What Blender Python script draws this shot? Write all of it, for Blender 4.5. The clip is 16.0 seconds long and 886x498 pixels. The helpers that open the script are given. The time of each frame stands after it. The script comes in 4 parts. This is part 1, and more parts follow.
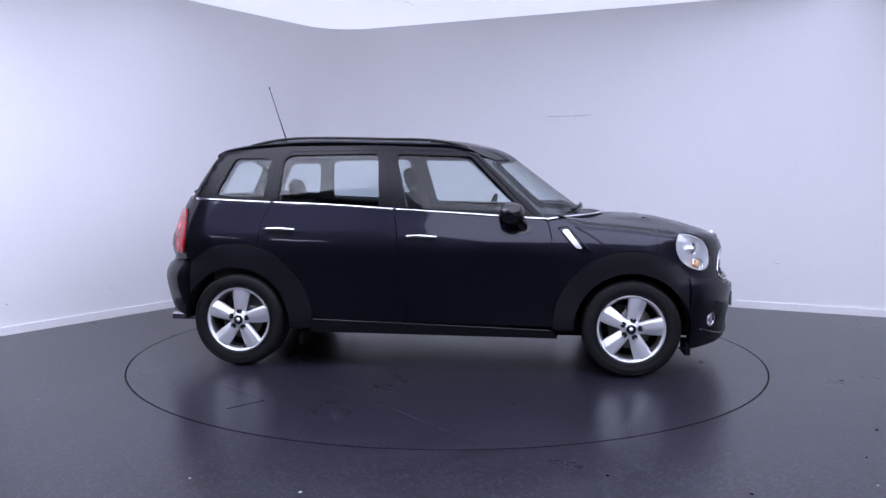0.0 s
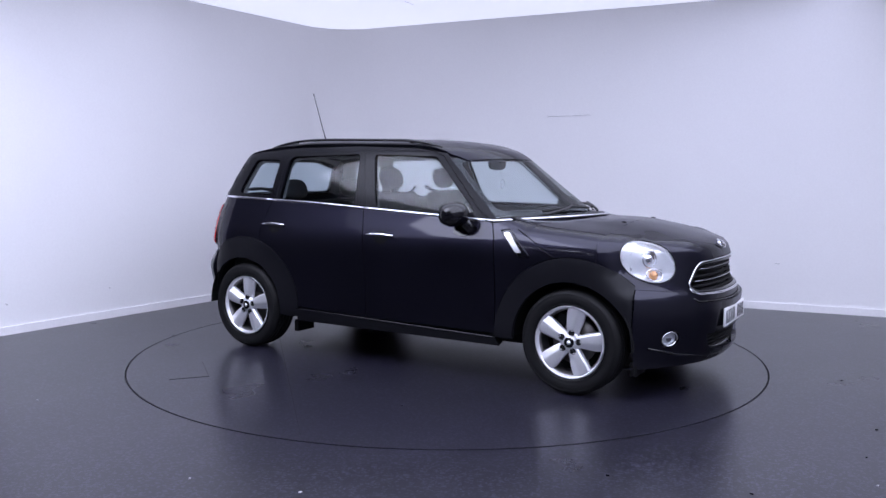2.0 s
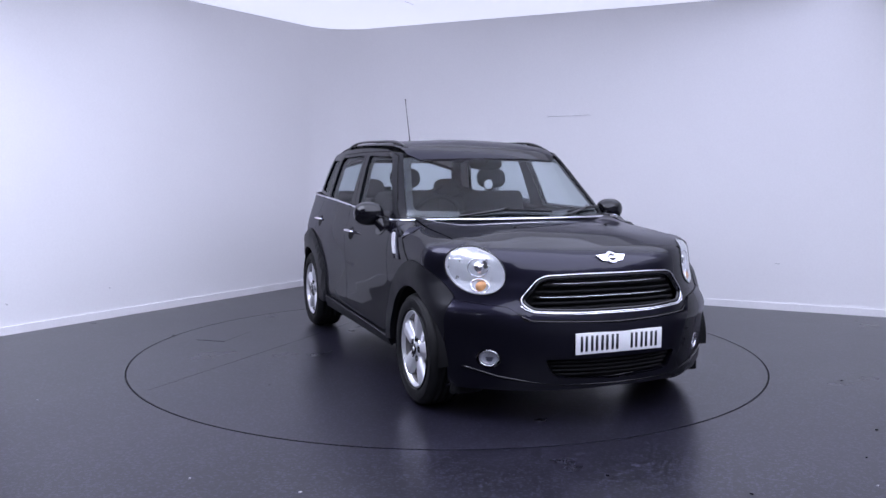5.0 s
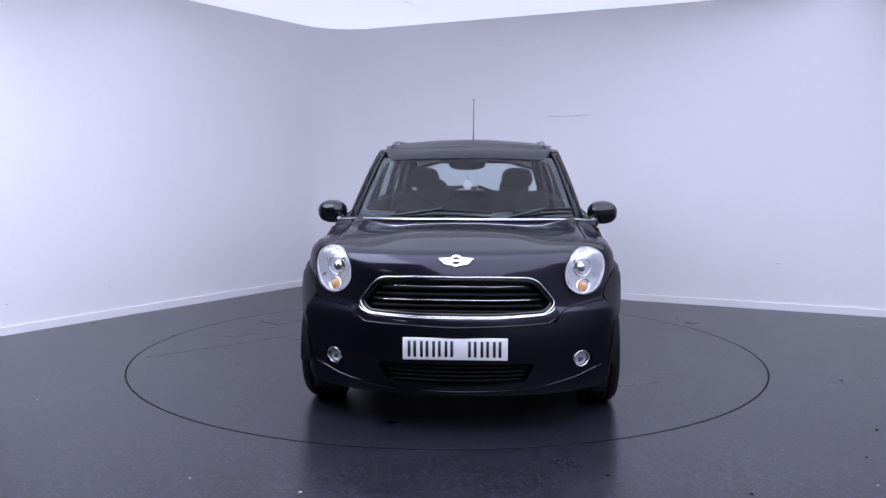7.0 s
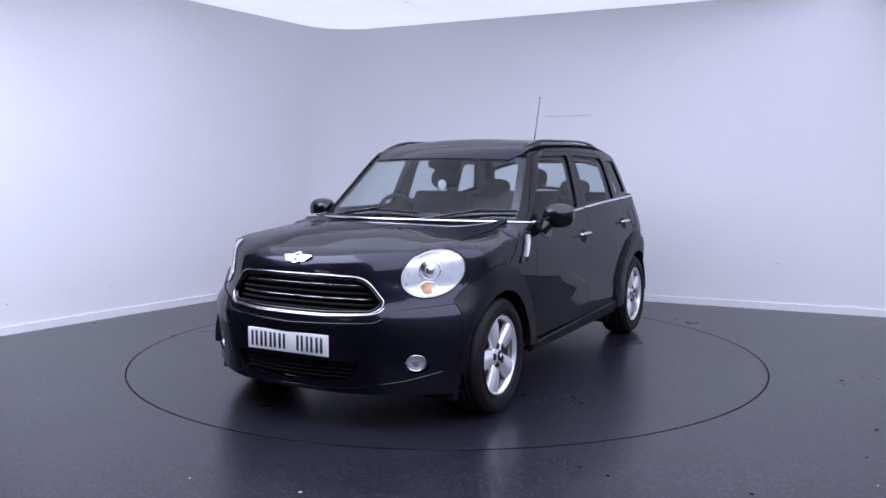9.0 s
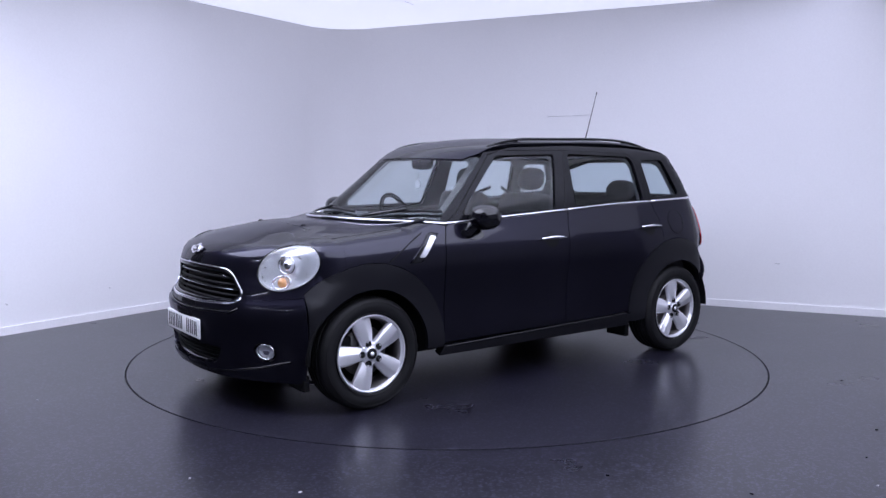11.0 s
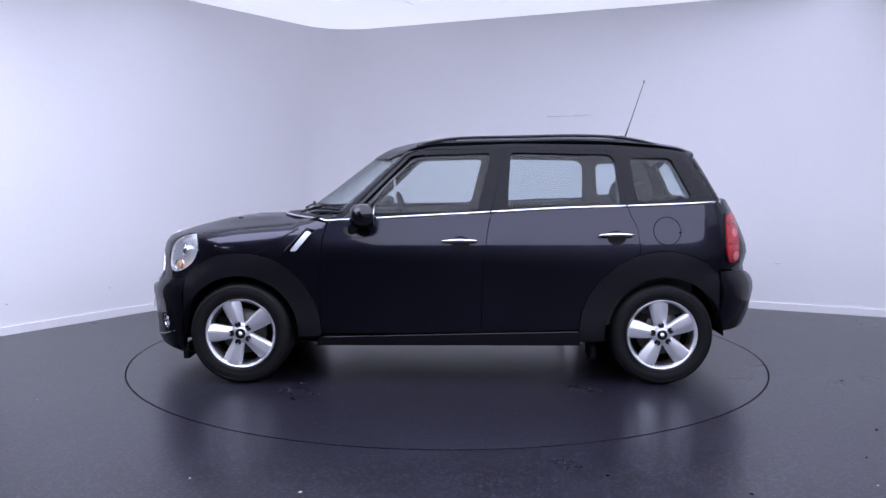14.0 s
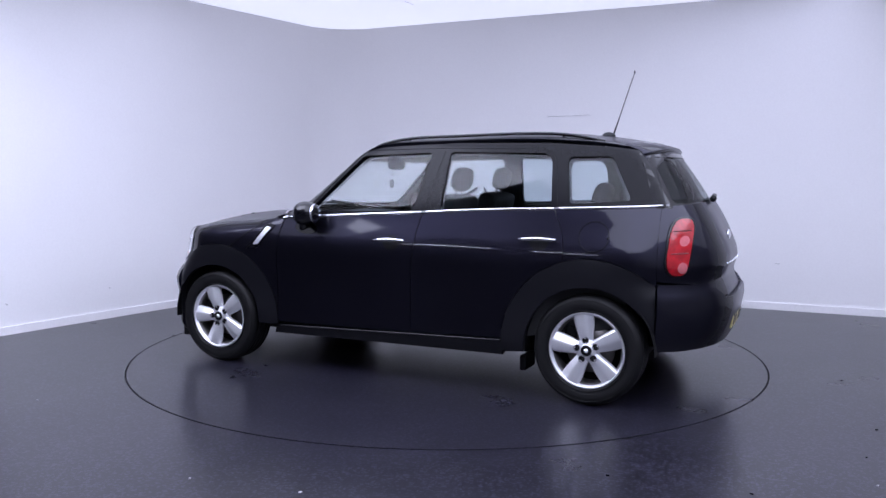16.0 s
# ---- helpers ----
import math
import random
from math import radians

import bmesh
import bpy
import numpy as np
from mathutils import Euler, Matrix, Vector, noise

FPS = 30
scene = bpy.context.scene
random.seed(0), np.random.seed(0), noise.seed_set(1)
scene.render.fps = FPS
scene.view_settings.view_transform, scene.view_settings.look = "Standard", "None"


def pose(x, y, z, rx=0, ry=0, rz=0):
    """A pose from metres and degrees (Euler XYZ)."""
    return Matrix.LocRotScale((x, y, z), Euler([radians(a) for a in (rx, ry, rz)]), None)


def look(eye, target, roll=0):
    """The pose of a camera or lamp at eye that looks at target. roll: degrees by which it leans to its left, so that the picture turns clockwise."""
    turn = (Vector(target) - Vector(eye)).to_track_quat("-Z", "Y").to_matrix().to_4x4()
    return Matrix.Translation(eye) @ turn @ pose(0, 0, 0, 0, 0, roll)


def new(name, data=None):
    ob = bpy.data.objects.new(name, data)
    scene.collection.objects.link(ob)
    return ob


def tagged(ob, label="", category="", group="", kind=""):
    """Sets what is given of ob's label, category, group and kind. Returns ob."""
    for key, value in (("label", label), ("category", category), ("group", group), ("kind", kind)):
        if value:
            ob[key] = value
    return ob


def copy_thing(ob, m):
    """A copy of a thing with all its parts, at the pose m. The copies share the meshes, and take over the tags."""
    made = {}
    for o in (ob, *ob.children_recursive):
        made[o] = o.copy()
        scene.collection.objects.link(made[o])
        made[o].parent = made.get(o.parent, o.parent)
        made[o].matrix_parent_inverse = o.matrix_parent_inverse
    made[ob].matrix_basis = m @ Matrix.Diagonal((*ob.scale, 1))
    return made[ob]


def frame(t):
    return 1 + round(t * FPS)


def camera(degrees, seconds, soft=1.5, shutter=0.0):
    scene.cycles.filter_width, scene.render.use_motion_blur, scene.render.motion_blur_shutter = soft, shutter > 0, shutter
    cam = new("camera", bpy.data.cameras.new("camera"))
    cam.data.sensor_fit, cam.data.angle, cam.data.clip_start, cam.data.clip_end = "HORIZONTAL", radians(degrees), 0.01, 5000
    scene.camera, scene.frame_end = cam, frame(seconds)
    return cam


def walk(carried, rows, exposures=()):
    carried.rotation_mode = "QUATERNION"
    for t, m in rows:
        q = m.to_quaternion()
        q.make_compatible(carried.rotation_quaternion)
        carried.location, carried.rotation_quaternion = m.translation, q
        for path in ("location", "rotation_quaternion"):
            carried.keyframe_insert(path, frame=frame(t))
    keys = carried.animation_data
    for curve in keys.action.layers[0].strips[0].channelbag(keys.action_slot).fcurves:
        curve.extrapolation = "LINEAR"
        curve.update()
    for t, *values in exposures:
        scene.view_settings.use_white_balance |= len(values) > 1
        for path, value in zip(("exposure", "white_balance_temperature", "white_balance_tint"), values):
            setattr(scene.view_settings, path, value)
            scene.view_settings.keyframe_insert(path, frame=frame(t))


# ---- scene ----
# ---- camera ----
EYE = (0.0, -6.0196, 1.3131)
AIM = (-0.004584, -5.02397, 1.21939)
cam = camera(56.53, 16.0)
walk(cam, [(0, look(EYE, AIM, 0.102)), (16, look(EYE, AIM, 0.102))], [(0, 0.96, 6500, 10), (16, 0.96, 6500, 10)])

# ---- world and lamps ----
world = bpy.data.worlds.new("world")
scene.world = world
world.use_nodes = True
world.node_tree.nodes["Background"].inputs[0].default_value = (0.7, 0.75, 1.0, 1)
world.node_tree.nodes["Background"].inputs[1].default_value = 0.02

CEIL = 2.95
# unseen glowing panels added over and before the turntable: x, y, level of light
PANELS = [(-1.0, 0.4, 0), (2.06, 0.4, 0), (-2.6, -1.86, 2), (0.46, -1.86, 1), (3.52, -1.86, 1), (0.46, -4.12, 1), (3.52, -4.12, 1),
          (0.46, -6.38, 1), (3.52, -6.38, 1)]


# ---- materials ----
def mat(name, color, rough=0.5, metal=0.0, var=0.15, scale=6.0, fine=90.0, bump=0.0, coat=0.0, spec=0.5, rvar=0.1):
    m = bpy.data.materials.new(name)
    m.use_nodes = True
    nt = m.node_tree
    b = nt.nodes["Principled BSDF"]
    tc = nt.nodes.new("ShaderNodeTexCoord")
    n1 = nt.nodes.new("ShaderNodeTexNoise")
    n1.inputs["Scale"].default_value, n1.inputs["Detail"].default_value = scale, 5
    n2 = nt.nodes.new("ShaderNodeTexNoise")
    n2.inputs["Scale"].default_value, n2.inputs["Detail"].default_value = fine, 3
    for n in (n1, n2):
        nt.links.new(tc.outputs["Object"], n.inputs["Vector"])
    add = nt.nodes.new("ShaderNodeMath")
    add.operation = "ADD"
    nt.links.new(n1.outputs[0], add.inputs[0])
    nt.links.new(n2.outputs[0], add.inputs[1])
    mr = nt.nodes.new("ShaderNodeMapRange")
    mr.inputs[1].default_value, mr.inputs[2].default_value = 0.6, 1.4
    mr.inputs[3].default_value, mr.inputs[4].default_value = 1 - var, 1 + var
    nt.links.new(add.outputs[0], mr.inputs[0])
    mul = nt.nodes.new("ShaderNodeVectorMath")
    mul.operation = "SCALE"
    mul.inputs[0].default_value = color[:3]
    nt.links.new(mr.outputs[0], mul.inputs["Scale"])
    nt.links.new(mul.outputs[0], b.inputs["Base Color"])
    rr = nt.nodes.new("ShaderNodeMapRange")
    rr.inputs[1].default_value, rr.inputs[2].default_value = 0.3, 0.7
    rr.inputs[3].default_value, rr.inputs[4].default_value = max(rough * (1 - rvar), 0), min(rough * (1 + rvar), 1)
    nt.links.new(n1.outputs[0], rr.inputs[0])
    nt.links.new(rr.outputs[0], b.inputs["Roughness"])
    b.inputs["Metallic"].default_value = metal
    b.inputs["Specular IOR Level"].default_value = spec
    b.inputs["Coat Weight"].default_value = coat
    b.inputs["Coat Roughness"].default_value = 0.04
    if bump:
        bp = nt.nodes.new("ShaderNodeBump")
        bp.inputs["Strength"].default_value, bp.inputs["Distance"].default_value = bump, 0.004
        nt.links.new(add.outputs[0], bp.inputs["Height"])
        nt.links.new(bp.outputs[0], b.inputs["Normal"])
    return m


def glow(name, color, strength):
    m = bpy.data.materials.new(name)
    m.use_nodes = True
    b = m.node_tree.nodes["Principled BSDF"]
    b.inputs["Base Color"].default_value = (*color, 1)
    b.inputs["Emission Color"].default_value = (*color, 1)
    b.inputs["Emission Strength"].default_value = strength
    return m


def pane_glass(name, tint, gloss=1.0, rough=0.0):
    m = bpy.data.materials.new(name)
    m.use_nodes = True
    nt = m.node_tree
    nt.nodes.remove(nt.nodes["Principled BSDF"])
    out = nt.nodes["Material Output"]
    tr, gl, lw, mx = (nt.nodes.new("ShaderNode" + k) for k in ("BsdfTransparent", "BsdfGlossy", "LayerWeight", "MixShader"))
    tr.inputs[0].default_value = (*tint, 1)
    gl.inputs["Color"].default_value = (gloss, gloss, gloss, 1)
    gl.inputs["Roughness"].default_value = rough
    lw.inputs[0].default_value = 0.5
    pw, ad = nt.nodes.new("ShaderNodeMath"), nt.nodes.new("ShaderNodeMath")
    pw.operation, ad.operation = "POWER", "MULTIPLY_ADD"
    pw.inputs[1].default_value, ad.inputs[1].default_value, ad.inputs[2].default_value = 5.0, 0.93, 0.06
    nt.links.new(lw.outputs["Facing"], pw.inputs[0])
    nt.links.new(pw.outputs[0], ad.inputs[0])
    nt.links.new(ad.outputs[0], mx.inputs[0])
    nt.links.new(tr.outputs[0], mx.inputs[1])
    nt.links.new(gl.outputs[0], mx.inputs[2])
    nt.links.new(mx.outputs[0], out.inputs[0])
    return m


def floor_material(name, seed):
    m = mat(name, (0.0065, 0.0062, 0.0095), 0.28, 0.0, 0.05, 1.3, 60.0, 0.0, 0.0, 0.43, 0.03)
    nt = m.node_tree
    b = nt.nodes["Principled BSDF"]
    tc = nt.nodes.new("ShaderNodeTexCoord")
    vo = nt.nodes.new("ShaderNodeTexVoronoi")
    vo.inputs["Scale"].default_value = 95 + seed
    nt.links.new(tc.outputs["Object"], vo.inputs["Vector"])
    sep = nt.nodes.new("ShaderNodeSeparateColor")
    nt.links.new(vo.outputs["Color"], sep.inputs[0])
    ramp = nt.nodes.new("ShaderNodeMapRange")
    ramp.inputs[1].default_value, ramp.inputs[2].default_value = 0.6, 0.98
    ramp.inputs[3].default_value, ramp.inputs[4].default_value = 0.0, 0.75
    nt.links.new(sep.outputs[0], ramp.inputs[0])
    mix = nt.nodes.new("ShaderNodeMix")
    mix.data_type = "RGBA"
    old = b.inputs["Base Color"].links[0].from_socket
    nt.links.new(ramp.outputs[0], mix.inputs[0])
    nt.links.new(old, mix.inputs[6])
    mix.inputs[7].default_value = (0.05, 0.0485, 0.078, 1)
    nt.links.new(mix.outputs[2], b.inputs["Base Color"])
    return m


M_WALL = mat("wall_paint", (0.78, 0.77, 0.79), 0.75, 0, 0.03, 0.9, 60, 0.0)
M_CEIL = mat("glowing_ceiling_paint", (0.84, 0.83, 0.84), 0.8, 0, 0.03, 0.8, 50, 0.0)
# emission added to the ceiling so that it looks bright and lights the bay
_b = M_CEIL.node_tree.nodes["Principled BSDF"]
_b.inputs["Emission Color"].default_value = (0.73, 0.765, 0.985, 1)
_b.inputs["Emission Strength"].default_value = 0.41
M_BACKWALL = mat("dark_wall_paint", (0.025, 0.025, 0.03), 0.8, 0, 0.05, 0.9, 60, 0.05)
M_GREYWALL = mat("grey_wall_paint", (0.22, 0.22, 0.235), 0.8, 0, 0.05, 0.9, 60, 0.05)
M_SKIRT = mat("skirting_paint", (0.8, 0.79, 0.81), 0.45, 0, 0.05, 3, 60)
M_FLOOR = floor_material("vinyl_floor", 0)
M_DISC = floor_material("turntable_vinyl", 7)
M_GAP = mat("dark_gap", (0.016, 0.016, 0.02), 0.9, spec=0.05)
M_SEAM = mat("vinyl_seam", (0.02, 0.0195, 0.022), 0.4)
M_PAINT = mat("metallic_black_paint", (0.0165, 0.016, 0.0265), 0.33, 0.88, 0.12, 2.0, 900, 0.0, 0.58, 0.2)
M_PAINT.node_tree.nodes["Principled BSDF"].inputs["Specular Tint"].default_value = (0.22, 0.21, 0.32, 1)
M_PLASTIC = mat("satin_black_plastic", (0.0045, 0.0045, 0.007), 0.44, 0, 0.15, 8, 300, 0.0, 0, 0.3)
M_BLACK = mat("gloss_black_trim", (0.004, 0.004, 0.006), 0.12, 0, 0.1, 4, 90)
M_FRAME = mat("satin_black_frame", (0.004, 0.004, 0.006), 0.24, 0, 0.1, 4, 90, spec=0.16)
M_DARK = mat("dark_lining", (0.004, 0.004, 0.005), 0.7, 0, 0.1, 6, 90, 0, 0, 0.2)
M_CHROME = mat("chrome", (0.82, 0.82, 0.86), 0.1, 1.0, 0.04, 5, 60)
M_ALLOY = mat("silver_alloy", (0.74, 0.74, 0.78), 0.33, 0.6, 0.05, 7, 400)
M_STEEL = mat("brake_steel", (0.2, 0.19, 0.19), 0.45, 0.9, 0.2, 20, 200)
M_RUBBER = mat("tyre_rubber", (0.006, 0.006, 0.007), 0.6, 0, 0.2, 14, 200, 0.05, 0, 0.25)
M_GLASS = pane_glass("window_glass", (0.84, 0.9, 0.91), 0.45)
M_TINT = pane_glass("rear_window_glass", (0.78, 0.85, 0.87), 0.45)
M_LENS = pane_glass("lamp_lens", (0.96, 0.97, 0.98))
M_SEAT = mat("charcoal_seat_fabric", (0.016, 0.016, 0.019), 0.85, 0, 0.25, 10, 250, 0.3)
M_DASH = mat("grey_dashboard", (0.04, 0.04, 0.043), 0.6, 0, 0.15, 10, 300, 0.2)
M_PILLAR = mat("grey_pillar_lining", (0.11, 0.11, 0.12), 0.9, 0, 0.05, 10, 200)
M_LINER = mat("pale_headliner", (0.32, 0.32, 0.32), 0.9, 0, 0.05, 10, 200)
M_PLATE = mat("white_plate", (0.82, 0.82, 0.84), 0.35, 0, 0.02)
M_YELLOW = mat("yellow_plate", (0.7, 0.62, 0.25), 0.35, 0, 0.02)
M_INK = mat("plate_ink", (0.012, 0.012, 0.02), 0.5)
M_AMBER = mat("amber_bulb", (0.8, 0.4, 0.17), 0.2, 0, 0.1)
M_RED = mat("red_lamp", (0.34, 0.006, 0.012), 0.12, 0, 0.5, 18, 45, 0, 0.6)
M_DARKRED = mat("dark_red_rib", (0.09, 0.003, 0.006), 0.3)
M_SILVERLENS = mat("silver_reflector", (0.84, 0.85, 0.89), 0.3, 0.7, 0.1, 30, 120)
M_SPOT = mat("pale_lamp_spot", (0.6, 0.16, 0.18), 0.15, 0.2, 0.2, 60, 120)
M_WHITE = mat("white_trim", (0.75, 0.75, 0.78), 0.4)


# ---- mesh helpers ----
def part(name, bm, material, parent=None, label="", smooth=True):
    me = bpy.data.meshes.new(name)
    bm.to_mesh(me)
    bm.free()
    return link(name, me, material, parent, label, smooth)


def link(name, me, material, parent=None, label="", smooth=True):
    if material:
        me.materials.append(material)
    for p in me.polygons:
        p.use_smooth = smooth
    ob = new(name, me)
    ob.parent = parent
    return tagged(ob, label)


def raw(name, verts, faces, material, parent=None, label="", normals=None, smooth=True):
    me = bpy.data.meshes.new(name)
    me.from_pydata([tuple(v) for v in verts], [], faces)
    me.update()
    ob = link(name, me, material, parent, label, smooth)
    if normals is not None:
        me.normals_split_custom_set_from_vertices([tuple(n) for n in normals])
    return ob


def box(sx, sy, sz, at=(0, 0, 0), bevel=0.0, turn=None, seg=2):
    bm = bmesh.new()
    bmesh.ops.create_cube(bm, size=1)
    bmesh.ops.scale(bm, vec=(sx, sy, sz), verts=bm.verts)
    if bevel:
        bmesh.ops.bevel(bm, geom=bm.edges[:], offset=bevel, segments=seg, affect="EDGES", profile=0.6)
    if turn:
        bmesh.ops.transform(bm, matrix=turn, verts=bm.verts)
    bmesh.ops.translate(bm, vec=at, verts=bm.verts)
    return bm


def tube(points, radius, sides=8, closed=False, flat=1.0):
    """A swept rod along points; radius a number or one for each point."""
    P = [Vector(p) for p in points]
    n = len(P)
    R = radius if isinstance(radius, (list, tuple)) else [radius] * n
    bm = bmesh.new()
    rings = []
    for i, p in enumerate(P):
        a = P[(i - 1) % n] if closed or i else p
        b = P[(i + 1) % n] if closed or i < n - 1 else p
        d = (b - a).normalized()
        up = Vector((0, 0, 1)) if abs(d.z) < 0.95 else Vector((1, 0, 0))
        s = d.cross(up).normalized()
        u = s.cross(d)
        rings.append([bm.verts.new(p + (s * math.cos(q) * flat + u * math.sin(q)) * R[i]) for q in (2 * math.pi * k / sides for k in range(sides))])
    for i in range(n if closed else n - 1):
        r0, r1 = rings[i], rings[(i + 1) % n]
        for k in range(sides):
            bm.faces.new((r0[k], r0[(k + 1) % sides], r1[(k + 1) % sides], r1[k]))
    if not closed:
        bm.faces.new(rings[0][::-1])
        bm.faces.new(rings[-1])
    bmesh.ops.recalc_face_normals(bm, faces=bm.faces)
    return bm


def lathe(profile, axis="y", sides=48, at=(0, 0, 0)):
    """Profile rows of (radius, along)."""
    bm = bmesh.new()
    rings = []
    for r, h in profile:
        ring = []
        for k in range(sides):
            q = 2 * math.pi * k / sides
            c, s = r * math.cos(q), r * math.sin(q)
            v = (c, h, s) if axis == "y" else ((h, c, s) if axis == "x" else (c, s, h))
            ring.append(bm.verts.new(Vector(v) + Vector(at)))
        rings.append(ring)
    for a, b in zip(rings, rings[1:]):
        for k in range(sides):
            bm.faces.new((a[k], a[(k + 1) % sides], b[(k + 1) % sides], b[k]))
    if profile[0][0] < 0.02:
        bm.faces.new(rings[0])
    if profile[-1][0] < 0.02:
        bm.faces.new(rings[-1])
    bmesh.ops.recalc_face_normals(bm, faces=bm.faces)
    return bm


def ball(sx, sy, sz, at=(0, 0, 0), seg=20, turn=None, power=1.0):
    bm = bmesh.new()
    bmesh.ops.create_uvsphere(bm, u_segments=seg, v_segments=seg // 2 + 2, radius=1)
    for v in bm.verts:
        v.co = Vector([math.copysign(abs(c) ** power, c) * s for c, s in zip(v.co, (sx, sy, sz))])
    if turn:
        bmesh.ops.transform(bm, matrix=turn, verts=bm.verts)
    bmesh.ops.translate(bm, vec=at, verts=bm.verts)
    return bm


# ---- the room ----
def room():
    corner = Vector((-1.337, 3.87))
    dl, dr = Vector((-0.5439, -0.8391)), Vector((0.9075, -0.42))
    tan, steps = 0.5, 32
    # rounded inner corner between the two walls, then walls that close the studio behind
    p0, p1 = corner + dl * tan, corner + dr * tan
    nl, nr = Vector((0.8391, -0.5439)), Vector((-0.42, -0.9075))
    half = math.acos(max(-1, min(1, dl.dot(dr)))) / 2
    rad = tan * math.tan(half)
    c = p0 + nl * rad
    a0, a1 = math.atan2(p0.y - c.y, p0.x - c.x), math.atan2(p1.y - c.y, p1.x - c.x)
    arc = [c + Vector((math.cos(a0 + (a1 - a0) * k / steps), math.sin(a0 + (a1 - a0) * k / steps))) * rad for k in range(steps + 1)]
    left_end, right_end = corner + dl * 11.5, corner + dr * 10.5
    back = Vector((-1.5, -11.5))
    inner = [corner + dl * 4.25] + arc + [corner + dr * 6.05]

    def strip(name, pts, z0, z1, thick, material, out):
        """A wall along pts, its inner face on them, thickened away from the room by out (or into it when negative)."""
        bm = bmesh.new()
        n = len(pts)
        side = []
        for i in range(n):
            d = (pts[min(i + 1, n - 1)] - pts[max(i - 1, 0)]).normalized()
            side.append(Vector((-d.y, d.x)) * out)
        loops = []
        for p, s in zip(pts, side):
            q = p + s * thick
            loops.append([bm.verts.new((p.x, p.y, z0)), bm.verts.new((p.x, p.y, z1)), bm.verts.new((q.x, q.y, z1)), bm.verts.new((q.x, q.y, z0))])
        for a, b in zip(loops, loops[1:]):
            for k in range(4):
                bm.faces.new((a[k], b[k], b[(k + 1) % 4], a[(k + 1) % 4]))
        bm.faces.new(loops[0])
        bm.faces.new(loops[-1][::-1])
        bmesh.ops.recalc_face_normals(bm, faces=bm.faces)
        return part(name, bm, material, smooth=False)

    tagged(strip("wall_curved", inner, -0.02, CEIL + 0.02, 0.15, M_WALL, 1), "white painted studio wall with a rounded inner corner", "wall", kind="structure")
    # unseen walls, their tones chosen for what the car's paint reflects
    tagged(strip("wall_left", [left_end, corner + dl * 4.252], -0.02, CEIL + 0.02, 0.15, M_BACKWALL, 1), "plain unseen wall beside the turntable bay, dark for the car's reflections", "wall", kind="structure")
    tagged(strip("wall_right", [corner + dr * 6.052, right_end], -0.02, CEIL + 0.02, 0.15, M_WALL, 1), "plain white wall beside the turntable bay", "wall", kind="structure")
    tagged(strip("wall_back", [right_end, back], -0.02, CEIL + 0.02, 0.15, M_GREYWALL, 1), "plain unseen wall closing the studio, mid grey for the car's reflections", "wall", kind="structure")
    tagged(strip("wall_side", [back, left_end], -0.02, CEIL + 0.02, 0.15, M_BACKWALL, 1), "plain unseen wall closing the studio, dark for the car's reflections", "wall", kind="structure")
    tagged(strip("baseboard", inner, 0.0, 0.068, 0.014, M_SKIRT, -1), "white painted skirting board along the studio wall", "baseboard", kind="structure")
    poly = [left_end] + arc + [right_end, back]

    def clipped(keep, at):
        """The room's outline on one side of the line y = at."""
        out = []
        for p, q in zip(poly, poly[1:] + poly[:1]):
            if (p.y - at) * keep >= 0:
                out.append(p)
            if (p.y - at) * (q.y - at) < 0:
                out.append(p + (q - p) * ((at - p.y) / (q.y - p.y)))
        return out

    # the unseen back part is dark to dim what the car reflects
    for name, outline, m, text in (("ceiling", clipped(1, -3.0), M_CEIL, "white stretch ceiling over the turntable, given an added glow"),
                                   ("ceiling_back", clipped(-1, -3.0), M_BACKWALL, "unseen dark ceiling before the turntable, kept dark for the car's reflections")):
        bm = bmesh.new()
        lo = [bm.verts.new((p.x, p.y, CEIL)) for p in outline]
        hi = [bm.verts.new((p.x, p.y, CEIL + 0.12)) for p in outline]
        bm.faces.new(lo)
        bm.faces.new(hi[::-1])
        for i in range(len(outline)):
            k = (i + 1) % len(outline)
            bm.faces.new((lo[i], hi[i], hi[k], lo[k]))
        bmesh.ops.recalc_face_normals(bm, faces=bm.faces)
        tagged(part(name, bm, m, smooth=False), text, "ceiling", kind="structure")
    # floor with the round pit of the turntable
    N = 160
    big, small = [], []
    for k in range(N):
        q = 2 * math.pi * k / N
        d = Vector((math.cos(q), math.sin(q)))
        best = 30.0
        for i in range(len(poly)):
            a, b = poly[i], poly[(i + 1) % len(poly)]
            e = b - a
            den = d.x * e.y - d.y * e.x
            if abs(den) > 1e-9:
                t = (a.x * e.y - a.y * e.x) / den
                s = (a.x * d.y - a.y * d.x) / den
                if t > 0 and -1e-6 <= s <= 1 + 1e-6:
                    best = min(best, t)
        big.append(d * (best + 0.1))
        small.append(d * (R_TABLE + 0.004))
    bm = bmesh.new()
    A = [bm.verts.new((p.x, p.y, 0)) for p in small]
    B = [bm.verts.new((p.x, p.y, 0)) for p in big]
    C = [bm.verts.new((p.x, p.y, -0.05)) for p in small]
    for k in range(N):
        j = (k + 1) % N
        bm.faces.new((A[k], B[k], B[j], A[j]))
        bm.faces.new((C[k], A[k], A[j], C[j]))
    bm.faces.new(C)
    fl = part("floor", bm, M_FLOOR, smooth=False)
    tagged(fl, "dark grey flecked vinyl studio floor", "floor", kind="structure")


R_TABLE = 2.2266


